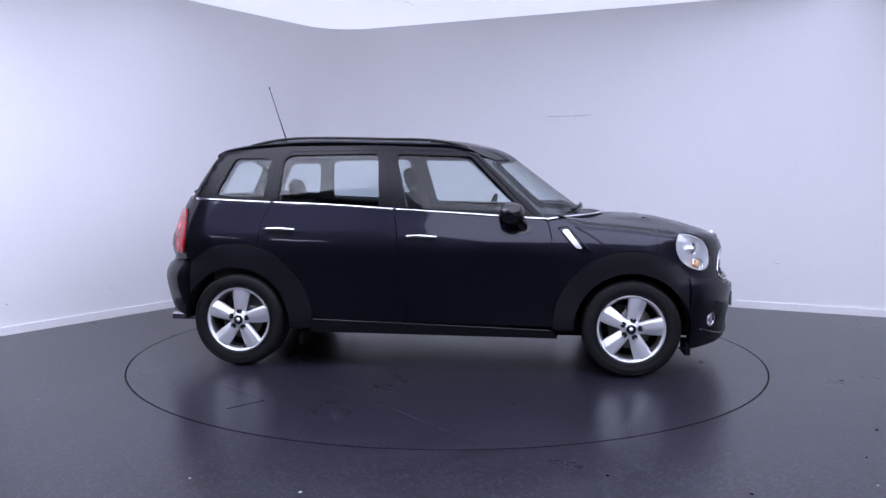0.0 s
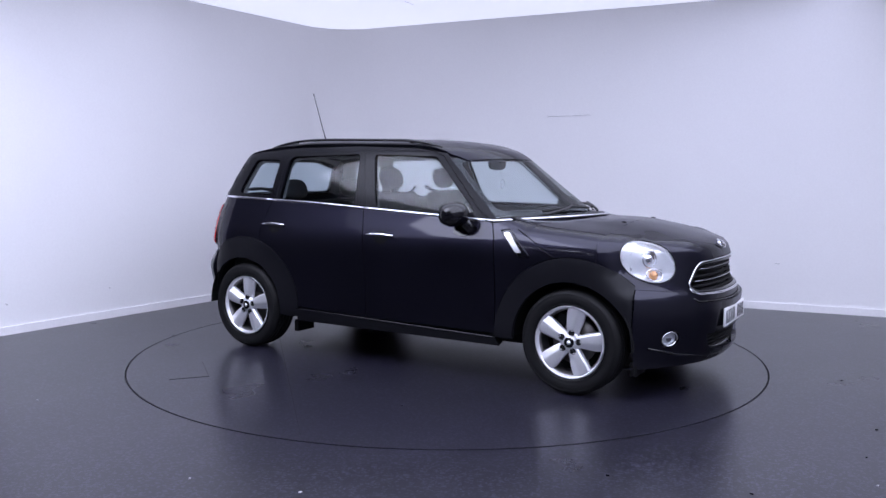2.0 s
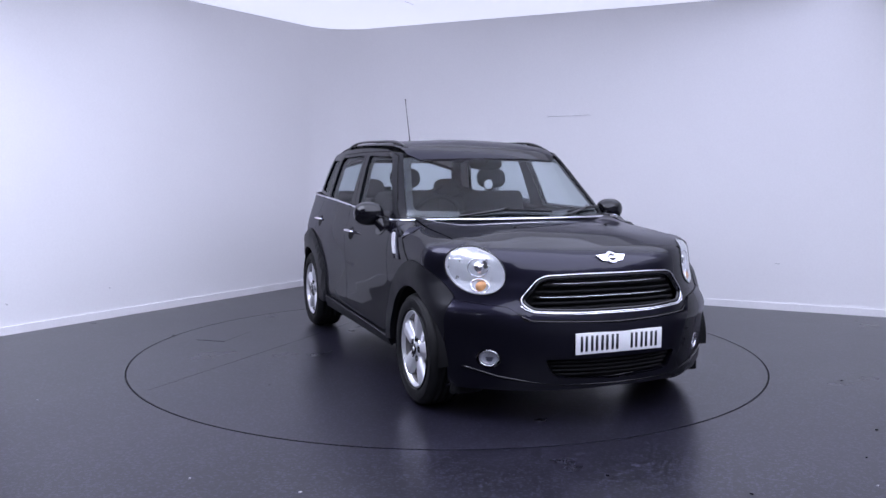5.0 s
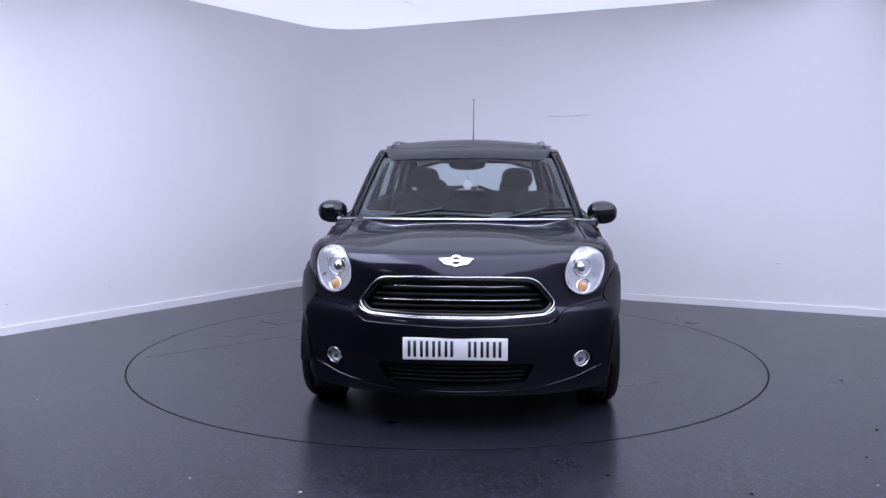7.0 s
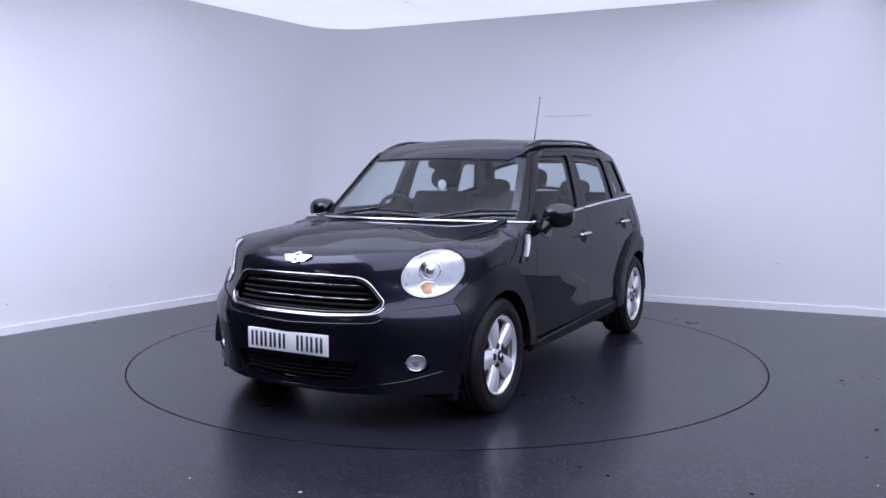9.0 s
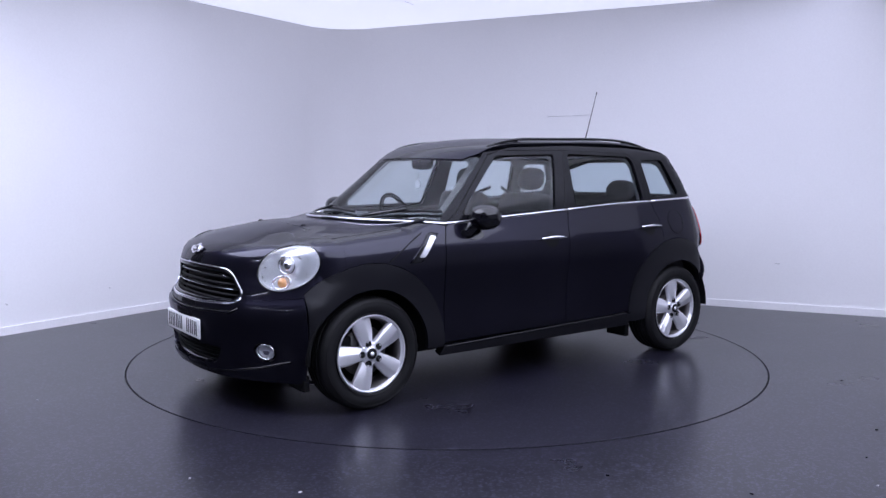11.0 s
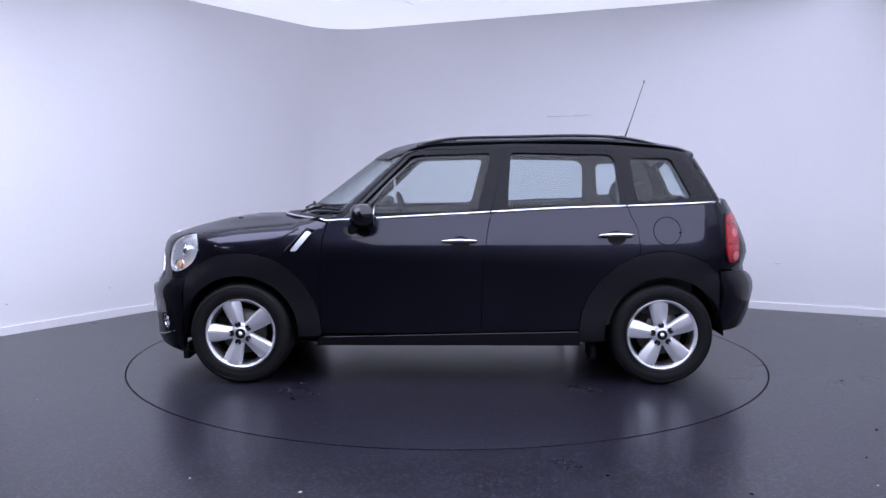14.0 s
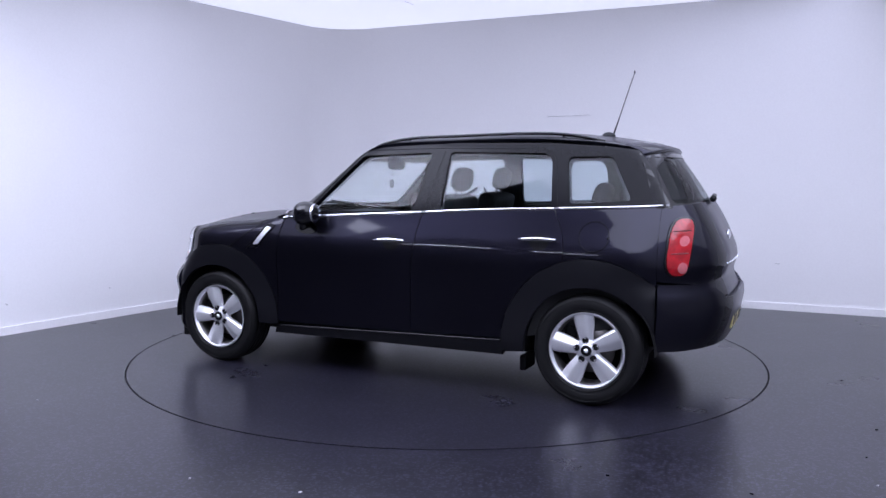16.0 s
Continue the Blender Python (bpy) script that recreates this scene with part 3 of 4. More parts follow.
def body():
    # bonnet and nose, one skin forward of the screen
    ring_pts = [(min(1.66, WF + RO * math.cos(math.radians(q))), WZ + RO * math.sin(math.radians(q))) for q in (44, 49, 54, 59, 66, 72.2)]
    edge = [(x, side_y(x, z), z) for x, z in ring_pts]
    ys = [0.69, 0.66, 0.6, 0.5, 0.4, 0.3, 0.2, 0.1, 0.0]
    XN = 1.45
    zsh = top_z(XN, 0.69)
    edge += [(XN, side_y(XN, z), z) for z in np.linspace(0.803, zsh - 0.01, 8)]
    edge += [(XN, y, top_z(XN, y)) for y in ys]
    half = edge + [(x, -y, z) for x, y, z in edge[-2::-1]]
    low = [(0.80, 0.648), (0.66, 0.632), (0.56, 0.622), (0.53, 0.604), (0.49, 0.556), (0.0, 0.539)]
    low = [(-y, z) for y, z in low] + low[::-1][1:]
    nose = half + low
    holes = [lamp_loop(s, 0.128) for s in (1, -1)] + [inset(GRILLE, -0.008)]
    n1 = shell("front", [nose] + holes, 0.035)
    cowl = [(cowl_x(y), y) for y in np.linspace(-0.69, 0.69, 21)]
    top = cowl + [(XN, y) for y in (0.69, 0.66, 0.6, 0.5, 0.4, 0.3, 0.2, 0.1, 0, -0.1, -0.2, -0.3, -0.4, -0.5, -0.6, -0.66, -0.69)]
    n2 = shell("top", [top], 0.05)
    panel("bonnet", joined(n1, n2), M_PAINT, car, "black metallic bonnet and nose panel")
    # front wings
    xs = np.linspace(0.84, XN, 12)
    wing = [(0.803, 0.335), (0.803, 0.7), (0.79, 0.9), (0.765, 0.996)] + [(x, min(top_z(x, 0.69), 1.012)) for x in xs]
    wing += [(XN, z) for z in np.linspace(zsh - 0.02, 0.803, 6)] + arc(WF, WZ, RO, 72.2, 178, 26)
    pair("front_wing", shell("side", [inset(wing, GAP * 0.5)]), M_PAINT, car)
    # doors
    f = [(0.80, 0.318), (0.80, 0.7), (0.787, 0.9), (0.762, 0.993)] + belt_line(0.74, -0.243, 10, -0.006) + SPLIT[::-1][1:]
    doorf = pair("front_door", shell("side", [inset(f, GAP)]), M_PAINT, car)
    rr = arc(WR, WZ, RO2, 10, 69, 14)
    r = SPLIT[:-1] + [(-0.243, 1.05)] + belt_line(-0.26, -1.082, 10, -0.006) + [(-1.1, 1.05), (-1.14, 0.97), (-1.152, 0.86), (-1.152, 0.81)] + rr[::-1][2:] + [(-0.79, 0.345)]
    doorr = pair("rear_door", shell("side", [inset(r, GAP)]), M_PAINT, car)
    XT = -1.66
    q = [(-1.085, 1.1), (-1.1, 1.05), (-1.14, 0.97), (-1.152, 0.86), (-1.152, 0.81)] + arc(WR, WZ, RO2, 73.5, 134, 14) + [(XT, 0.71), (XT, 0.85), (XT, 1.0), (XT, 1.115)] + belt_line(-1.62, -1.1, 8, -0.004)
    flap = ellipse(-1.32, 0.953, 0.084, 0.084)
    pair("rear_quarter", shell("side", [inset(q, GAP * 0.5)]), M_PAINT, car)
    # fuel flap outline on the left side
    P = trace("side", flap + flap[:1], 0.001, 0.02)
    part("fuel_flap", tube(P[:-1], 0.0025, 6, True), M_DARK, car, "dark shut line of the round fuel flap")
    part("flap_button", ball(0.007, 0.004, 0.007, trace("side", [(-1.398, 0.945), (-1.398, 0.945)])[0], 10), M_BLACK, car)
    # arch claddings
    def flare(cx, ro):
        def f(P):
            d = np.hypot(P[:, 0] - cx, P[:, 2] - WZ)
            t = np.clip((ro - d) / 0.05, 0, 1)
            return 0.004 + 0.03 * (1 - (1 - t) ** 2) * np.clip((1.665 - np.abs(P[:, 0])) / 0.14, 0, 1)
        return f
    a = arc(WF, WZ, RO - 0.003, 44, 181, 34)
    out = [(1.655, 0.30), (1.655, 0.5)] + a
    inn = arc(WF, WZ, RI, 181, 0, 40)
    pair("wheel_arch_trim", shell("side", [out + inn], 0.04, flare(WF, RO), 0.03), M_PLASTIC, car, "satin black plastic wheel arch trim")
    a = arc(WR, WZ, RO2 - 0.003, -4, 134, 34)
    out = a + [(-1.655, 0.6), (-1.655, 0.37)]
    inn = arc(WR, WZ, RI, 172, -4, 40)
    pair("wheel_arch_trim", shell("side", [out + inn], 0.04, flare(WR, RO2), 0.03), M_PLASTIC, car, "satin black plastic wheel arch trim")
    # dark sheet added behind the shut lines to block light through them
    skin = [(0.78, 0.34), (0.86, 0.55), (1.0, 0.78), (0.95, 0.95), (0.7, 0.98), (-0.2, 1.03), (-1.2, 1.08), (-1.2, 0.82), (-0.95, 0.72), (-0.77, 0.42), (-0.77, 0.36)]
    pair("gap_blocker", shell("side", [skin], 0.08, -0.022, 0.0), M_DARK, car)
    # sills
    s = [(0.83, 0.245)] + [(x, float(SILL(x)) - 0.004) for x in np.linspace(0.805, -0.79, 10)] + [(-0.80, 0.25)]
    pair("sill", shell("side", [s], 0.05, 0.012, 0.05), M_PLASTIC, car, "satin black plastic sill")
    s = [(0.8, float(SILL(0.8)) - 0.002), (-0.8, float(SILL(-0.8)) - 0.002)]
    for sg in (1, -1):
        part("sill_crease", tube(trace("side", s, 0.012) * [1, sg, 1], 0.004, 6), M_BLACK, car)
    # chrome belt strips, one for each panel
    for x0, x1 in ((0.757, -0.238), (-0.246, -1.078), (-1.086, -1.69)):
        P = trace("side", belt_line(x0, x1, 10), 0.004)
        for sg in (1, -1):
            part("belt_strip", tube(P * [1, sg, 1], 0.0085, 8, flat=0.5), M_CHROME, car, "chrome belt-line strip")
    # front bumper
    e = [(1.66, side_y(1.66, z), z) for z in np.linspace(0.655, 0.2, 14)]
    up_r = [(0.80, 0.644), (0.66, 0.628), (0.56, 0.618), (0.53, 0.60), (0.49, 0.552), (0.0, 0.535)]
    under = [(0.8, 0.185), (0.6, 0.19), (0.3, 0.195), (0.0, 0.2)]
    right = up_r[::-1] + e
    bump = right + under
    bump = bump + [flip(p) for p in bump[::-1][1:-1]]
    intake = rounded([(-0.40, 0.36), (0.40, 0.36), (0.345, 0.265), (0.0, 0.245), (-0.345, 0.265)], 0.03)
    fogs = [ellipse(s * 0.645, 0.355, 0.052, 0.052, 0, 28) for s in (1, -1)]
    def ledge(P):
        return 0.004 + 0.02 * np.exp(-((P[:, 2] - 0.545) / 0.06) ** 2) + 0.012 * np.exp(-((P[:, 2] - 0.24) / 0.04) ** 2)
    panel("front_bumper", shell("front", [bump, intake] + fogs, 0.03, ledge, 0.03), M_PAINT, car, "black painted front bumper")
    panel("lower_intake", shell("front", [inset(intake, -0.01)], 0.05, -0.035, 0), M_DARK, car, "dark lower air intake")
    for z in (0.335, 0.312, 0.29, 0.268):
        w = 0.385 - (0.36 - z) * 0.55
        part("intake_slat", tube(trace("front", [(-w, z), (0, z - 0.004), (w, z)], -0.022, 0.08), 0.006, 6), M_DARK, car)
    lip = trace("front", [(-0.75, 0.31), (-0.6, 0.265), (-0.45, 0.24), (-0.3, 0.226), (0, 0.218), (0.3, 0.226), (0.45, 0.24), (0.6, 0.265), (0.75, 0.31)], 0.01, 0.05)
    part("bumper_lip", tube(lip, 0.0065, 8), M_BLACK, car, "gloss black lower bumper lip")
    # rear bumper and tailgate
    e = [(-1.66, side_y(-1.66, z), z) for z in np.linspace(0.33, 0.70, 12)]
    rb = [(0, 0.34), (0.4, 0.335), (0.7, 0.325)] + e + [(0.6, 0.69), (0.5, 0.66), (0.42, 0.60), (0, 0.6)]
    rb = rb + [flip(p) for p in rb[::-1][1:-1]]
    def rear_ledge(P):
        return 0.01 + 0.024 * np.exp(-((P[:, 2] - 0.57) / 0.08) ** 2)
    panel("rear_bumper", shell("back", [rb], 0.04, rear_ledge, 0.03), M_PAINT, car, "black rear bumper")
    e = [(-1.66, side_y(-1.66, z), z) for z in np.linspace(0.715, 1.11, 12)]
    def on_corner(loop):
        return [(x, side_y(x, z), z) for x, z in loop]
    tg = [(0, 0.595), (0.42, 0.595), (0.5, 0.655), (0.6, 0.69)] + e + [(0.6, 1.125), (0.3, 1.135), (0, 1.138)]
    tg = tg + [flip(p) for p in tg[::-1][1:-1]]
    panel("tailgate", shell("back", [tg], 0.045), M_PAINT, car, "black painted tailgate")
    lamp = shell("back", [on_corner(ellipse(-1.758, 0.9, 0.052, 0.15, 3, 36, 3.2))], 0.03, 0.014, 0.016)
    lights = pair("tail_light", lamp, M_RED, car, "red tail light in a clear cover")
    for sg, lamp_ob in zip((1, -1), lights):
        for zc in (0.985, 0.865):
            P = np.array([onto("side", [(-1.758 + q, zc)])[0][0] for q in (-0.04, -0.02, 0.0, 0.02, 0.04)])
            P = P + outward(lower, P) * 0.015
            part("lamp_rib", tube(P * [1, sg, 1], 0.003, 6), M_DARKRED, lamp_ob, "dark red rib across the lamp")
    lc = shell("back", [on_corner(ellipse(-1.758, 0.9, 0.062, 0.161, 3, 36, 3.2))], 0.03, 0.006, 0.01)
    pair("tail_light_bezel", lc, M_BLACK, car)
    # clear lamp spots, coloured pale for their glints
    for zc in (0.93, 0.79):
        spot = shell("back", [on_corner(ellipse(-1.775, zc, 0.022, 0.028, 0, 20))], 0.02, 0.016, 0.003)
        panel("lamp_spot", spot, M_SPOT, lights[0], "clear round lamp spot, its glint put into the pale colour")
        panel("lamp_spot", mirrored(spot), M_SPOT, lights[1], "clear round lamp spot, its glint put into the pale colour")
    plate = shell("back", [rounded([(-0.26, 0.40), (0.26, 0.40), (0.26, 0.51), (-0.26, 0.51)], 0.01)], 0.1, 0.016, 0.01)
    panel("rear_number_plate", plate, M_YELLOW, car, "yellow rear number plate")
    for k in range(7):
        if k != 4:
            y = -0.205 + k * 0.068
            panel("plate_mark", shell("back", [[(y - 0.022, 0.415), (y + 0.022, 0.415), (y + 0.022, 0.495), (y - 0.022, 0.495)]], 0.1, 0.0175, 0), M_INK, car)
    part("rear_badge", ball(0.012, 0.055, 0.035, onto("back", [(0, 0.93)])[0][0], 16), M_CHROME, car, "chrome winged badge")
    for k in range(10):
        y = 0.30 - k * 0.06
        P = trace("back", [(y - 0.013, 0.785), (y + 0.013, 0.785)], 0.001, 0.02)
        part("tailgate_mark", tube(P, 0.006, 6), M_CHROME, car, "chrome lettering bar")
    # dark floor pan
    part("underbody", box(3.1, 1.2, 0.16, (0.0, 0, 0.29), 0.03), M_DARK, car, "dark underbody")
    part("front_undertray", box(0.5, 1.1, 0.12, (1.6, 0, 0.28), 0.03), M_DARK, car)
    part("rear_undertray", box(0.4, 1.0, 0.1, (-1.58, 0, 0.4), 0.03), M_DARK, car)
    for sx, sy in ((1.66, 0.70), (-0.89, 0.68)):
        for sg in (1, -1):
            part("mud_deflector", box(0.04, 0.18, 0.09, (sx, sg * sy, 0.185), 0.01), M_DARK, car)
    # wheel housings
    for cx in (WF, WR):
        for sg in (1, -1):
            bm = bmesh.new()
            rings = []
            for yy in (0.86, 0.55):
                rings.append([bm.verts.new((x, sg * yy, z)) for x, z in arc(cx, WZ, 0.375, -4, 181, 26)])
            for k in range(26):
                bm.faces.new((rings[0][k], rings[0][k + 1], rings[1][k + 1], rings[1][k]))
            bm.faces.new(rings[1])
            part("wheel_housing", bm, M_DARK, car)
    return doorf, doorr


GRILLE = rounded([(-0.40, 0.78), (-0.2, 0.789), (0.2, 0.789), (0.40, 0.78), (0.503, 0.65), (0.452, 0.602), (0.2, 0.594), (-0.2, 0.594), (-0.452, 0.602), (-0.503, 0.65)], 0.055, 6)
front_doors, rear_doors = body()


def cabin():
    # screen and its frame
    ws = rounded([(-0.718, 1.02), (-0.3, 1.03), (0.3, 1.03), (0.718, 1.02), (0.602, 1.405), (0.3, 1.43), (-0.3, 1.43), (-0.602, 1.405)], 0.02)
    panel("windscreen", shell("screen", [ws], 0.05, -0.004, 0), M_GLASS, car, "clear windscreen")
    clear = rounded([(-0.66, 1.07), (-0.3, 1.07), (0.3, 1.07), (0.66, 1.07), (0.562, 1.38), (0.3, 1.405), (-0.3, 1.405), (-0.562, 1.38)], 0.04)
    panel("screen_border", shell("screen", [inset(ws, 0.002), clear], 0.05, -0.008, 0), M_BLACK, car, "black screen border")
    # roof
    xs = np.linspace(0.31, -1.60, 14)
    e = [(x, 0.598 - 0.038 * max(0, (-x - 1.0) / 0.6) - 0.1 * max(0, (x + 0.1) / 0.41) ** 2 * 0.4) for x in xs]
    rf = [(0.535 - 0.6 * y ** 2.2, y) for y in (0.0, 0.15, 0.3, 0.42, 0.5)] + e + [(-1.615, 0.3), (-1.62, 0)]
    rf = rf + [(x, -y) for x, y in rf[::-1][1:-1]]
    panel("roof", shell("roof", [rf], 0.06, 0.0, 0.02), M_PAINT, car, "black painted roof")
    panel("headliner", shell("roof", [inset(rf, 0.03)], 0.08, -0.045, 0), M_LINER, car, "pale grey headliner")
    # side frames with three window openings each
    W1 = rounded([(0.605, 1.055), (0.25, 1.412), (-0.248, 1.428), (-0.16, 1.068)], 0.03)
    W2 = rounded([(-0.372, 1.432), (-0.985, 1.42), (-1.025, 1.385), (-1.05, 1.10), (-0.348, 1.082)], 0.03)
    W3 = rounded([(-1.115, 1.398), (-1.375, 1.40), (-1.5, 1.15), (-1.15, 1.128)], 0.035)
    Pw, _ = onto("screen", [(0.69, 1.0), (0.682, 1.05), (0.668, 1.1), (0.638, 1.2), (0.605, 1.3), (0.572, 1.395)])
    a_edge = [(float(p[0]) - 0.018, float(p[2])) for p in Pw]
    z_top = [(0.29, 1.432), (0.1, 1.466), (-0.4, 1.486), (-1.0, 1.48), (-1.35, 1.455), (-1.56, 1.425)]
    b_edge = [(-1.57, 1.41), (-1.60, 1.33), (-1.645, 1.22), (-1.68, 1.12)]
    out = a_edge + z_top + b_edge + [(-1.6, 1.10), (-1.1, 1.085), (-0.7, 1.07), (-0.2, 1.045), (0.34, 1.015), (0.75, 0.985)]
    fr = shell("cabin", [out, W1, W2, W3], 0.05, 0.003, 0.03)
    pair("side_frame", fr, M_FRAME, car, "satin black window frames and pillars")
    pair("front_side_window", shell("cabin", [inset(W1, -0.012)], 0.06, -0.008, 0), M_GLASS, car)
    pair("rear_side_window", shell("cabin", [inset(W2, -0.012)], 0.06, -0.008, 0), M_TINT, car)
    pair("quarter_window", shell("cabin", [inset(W3, -0.012)], 0.06, -0.008, 0), M_TINT, car)
    # door shut line over the pillar
    for pts in ([(-0.243, 1.06), (-0.29, 1.25), (-0.335, 1.44)], [(-1.083, 1.10), (-1.075, 1.2), (-1.065, 1.34), (-1.03, 1.41), (-0.97, 1.445), (-0.335, 1.455), (0.2, 1.448), (0.285, 1.418), (0.63, 1.068), (0.69, 1.02)]):
        P = trace("cabin", pts, 0.0005, 0.03)
        for sg in (1, -1):
            part("shut_line", tube(P * [1, sg, 1], 0.0035, 6), M_DARK, car)
    # rear screen
    rg = rounded([(-0.60, 1.135), (0.60, 1.135), (0.52, 1.40), (-0.52, 1.40)], 0.05)
    outr = [(-0.705, 1.11), (0, 1.12), (0.705, 1.11), (0.66, 1.25), (0.59, 1.42), (0, 1.45), (-0.59, 1.42), (-0.66, 1.25)]
    panel("rear_screen_frame", shell("gate", [outr, rg], 0.06, 0.0, 0.02), M_BLACK, car, "gloss black tailgate frame")
    panel("rear_screen", shell("gate", [inset(rg, -0.01)], 0.06, -0.006, 0), M_TINT, car, "tinted rear screen")
    # roof spoiler
    bm = bmesh.new()
    rows = []
    for k in range(15):
        y = -0.56 + 1.12 * k / 14
        bow = 0.10 * (abs(y) / 0.56) ** 2.5
        zt = top = float(onto("roof", [(-1.45, min(abs(y), 0.55))])[0][0][2])
        rows.append([bm.verts.new(c) for c in ((-1.42, y, zt + 0.006), (-1.52 + bow * 0.3, y, zt - 0.012), (-1.615 + bow * 0.8, y, zt - 0.04), (-1.622 + bow * 0.8, y, zt - 0.05), (-1.6 + bow * 0.8, y, zt - 0.064), (-1.5 + bow * 0.3, y, zt - 0.07))])
    for a, b in zip(rows, rows[1:]):
        for i in range(6):
            bm.faces.new((a[i], a[(i + 1) % 6], b[(i + 1) % 6], b[i]))
    bm.faces.new(rows[0])
    bm.faces.new(rows[-1][::-1])
    bmesh.ops.recalc_face_normals(bm, faces=bm.faces)
    part("roof_spoiler", bm, M_PAINT, car, "black roof spoiler")
    # roof rails
    for sg in (1, -1):
        P = []
        for k in range(25):
            x = 0.22 - 1.52 * k / 24
            t = min(k, 24 - k) / 5
            h = 0.02 * (1 - (1 - min(t, 1)) ** 2)
            z = float(onto("roof", [(x, 0.535)])[0][0][2])
            P.append((x, sg * 0.535, z + h - 0.004))
        part("roof_rail", tube(P, 0.0095, 8, flat=1.2), M_BLACK, car, "black raised roof rail")
        R = [(x, y, z - 0.018) for x, y, z in P]
        part("rail_foot", tube(R[:5] , 0.012, 8), M_BLACK, car)
        part("rail_foot", tube(R[-5:], 0.012, 8), M_BLACK, car)
    # aerial
    z = float(onto("roof", [(-1.22, 0)])[0][0][2])
    part("aerial_base", ball(0.046, 0.026, 0.026, (-1.19, 0, z + 0.004), 16), M_PLASTIC, car, "black aerial base")
    part("aerial", tube([(-1.222, 0, z + 0.018), (-1.257, 0, z + 0.12), (-1.347, 0, z + 0.40)], [0.006, 0.0035, 0.0025], 6), M_PLASTIC, car, "thin black roof aerial")
    part("aerial_tip", ball(0.005, 0.005, 0.012, (-1.3475, 0, z + 0.402), 8), M_PLASTIC, car)
    # cowl chrome strip and scuttle
    ys = np.linspace(-0.655, 0.655, 23)
    P = []
    for y in ys:
        x = cowl_x(y) - 0.011
        P.append((x, y, 1.013 + 0.014 * (1 - (y / 0.655) ** 2)))
    for sg in (1, -1):
        end = (0.762, sg * (side_y(0.762, 1.0) + 0.004), float(BELT(0.762)))
        P = P + [end] if sg > 0 else [end] + P
    part("cowl_strip", tube(P, 0.009, 8), M_CHROME, car, "chrome strip below the windscreen")
    bm = bmesh.new()
    foot = onto("screen", [(max(-0.66, min(0.66, y)), 1.035) for _, y, _ in P])[0]
    a = [bm.verts.new((x, y, z - 0.004)) for x, y, z in P]
    b = [bm.verts.new((f[0] - 0.01, f[1], 1.03)) for f in foot]
    c = [bm.verts.new((x, y, z - 0.08)) for x, y, z in P]
    for i in range(len(P) - 1):
        bm.faces.new((a[i], a[i + 1], b[i + 1], b[i]))
        bm.faces.new((c[i], c[i + 1], a[i + 1], a[i]))
    part("scuttle_panel", bm, M_PLASTIC, car, "black scuttle panel under the wipers")


cabin()


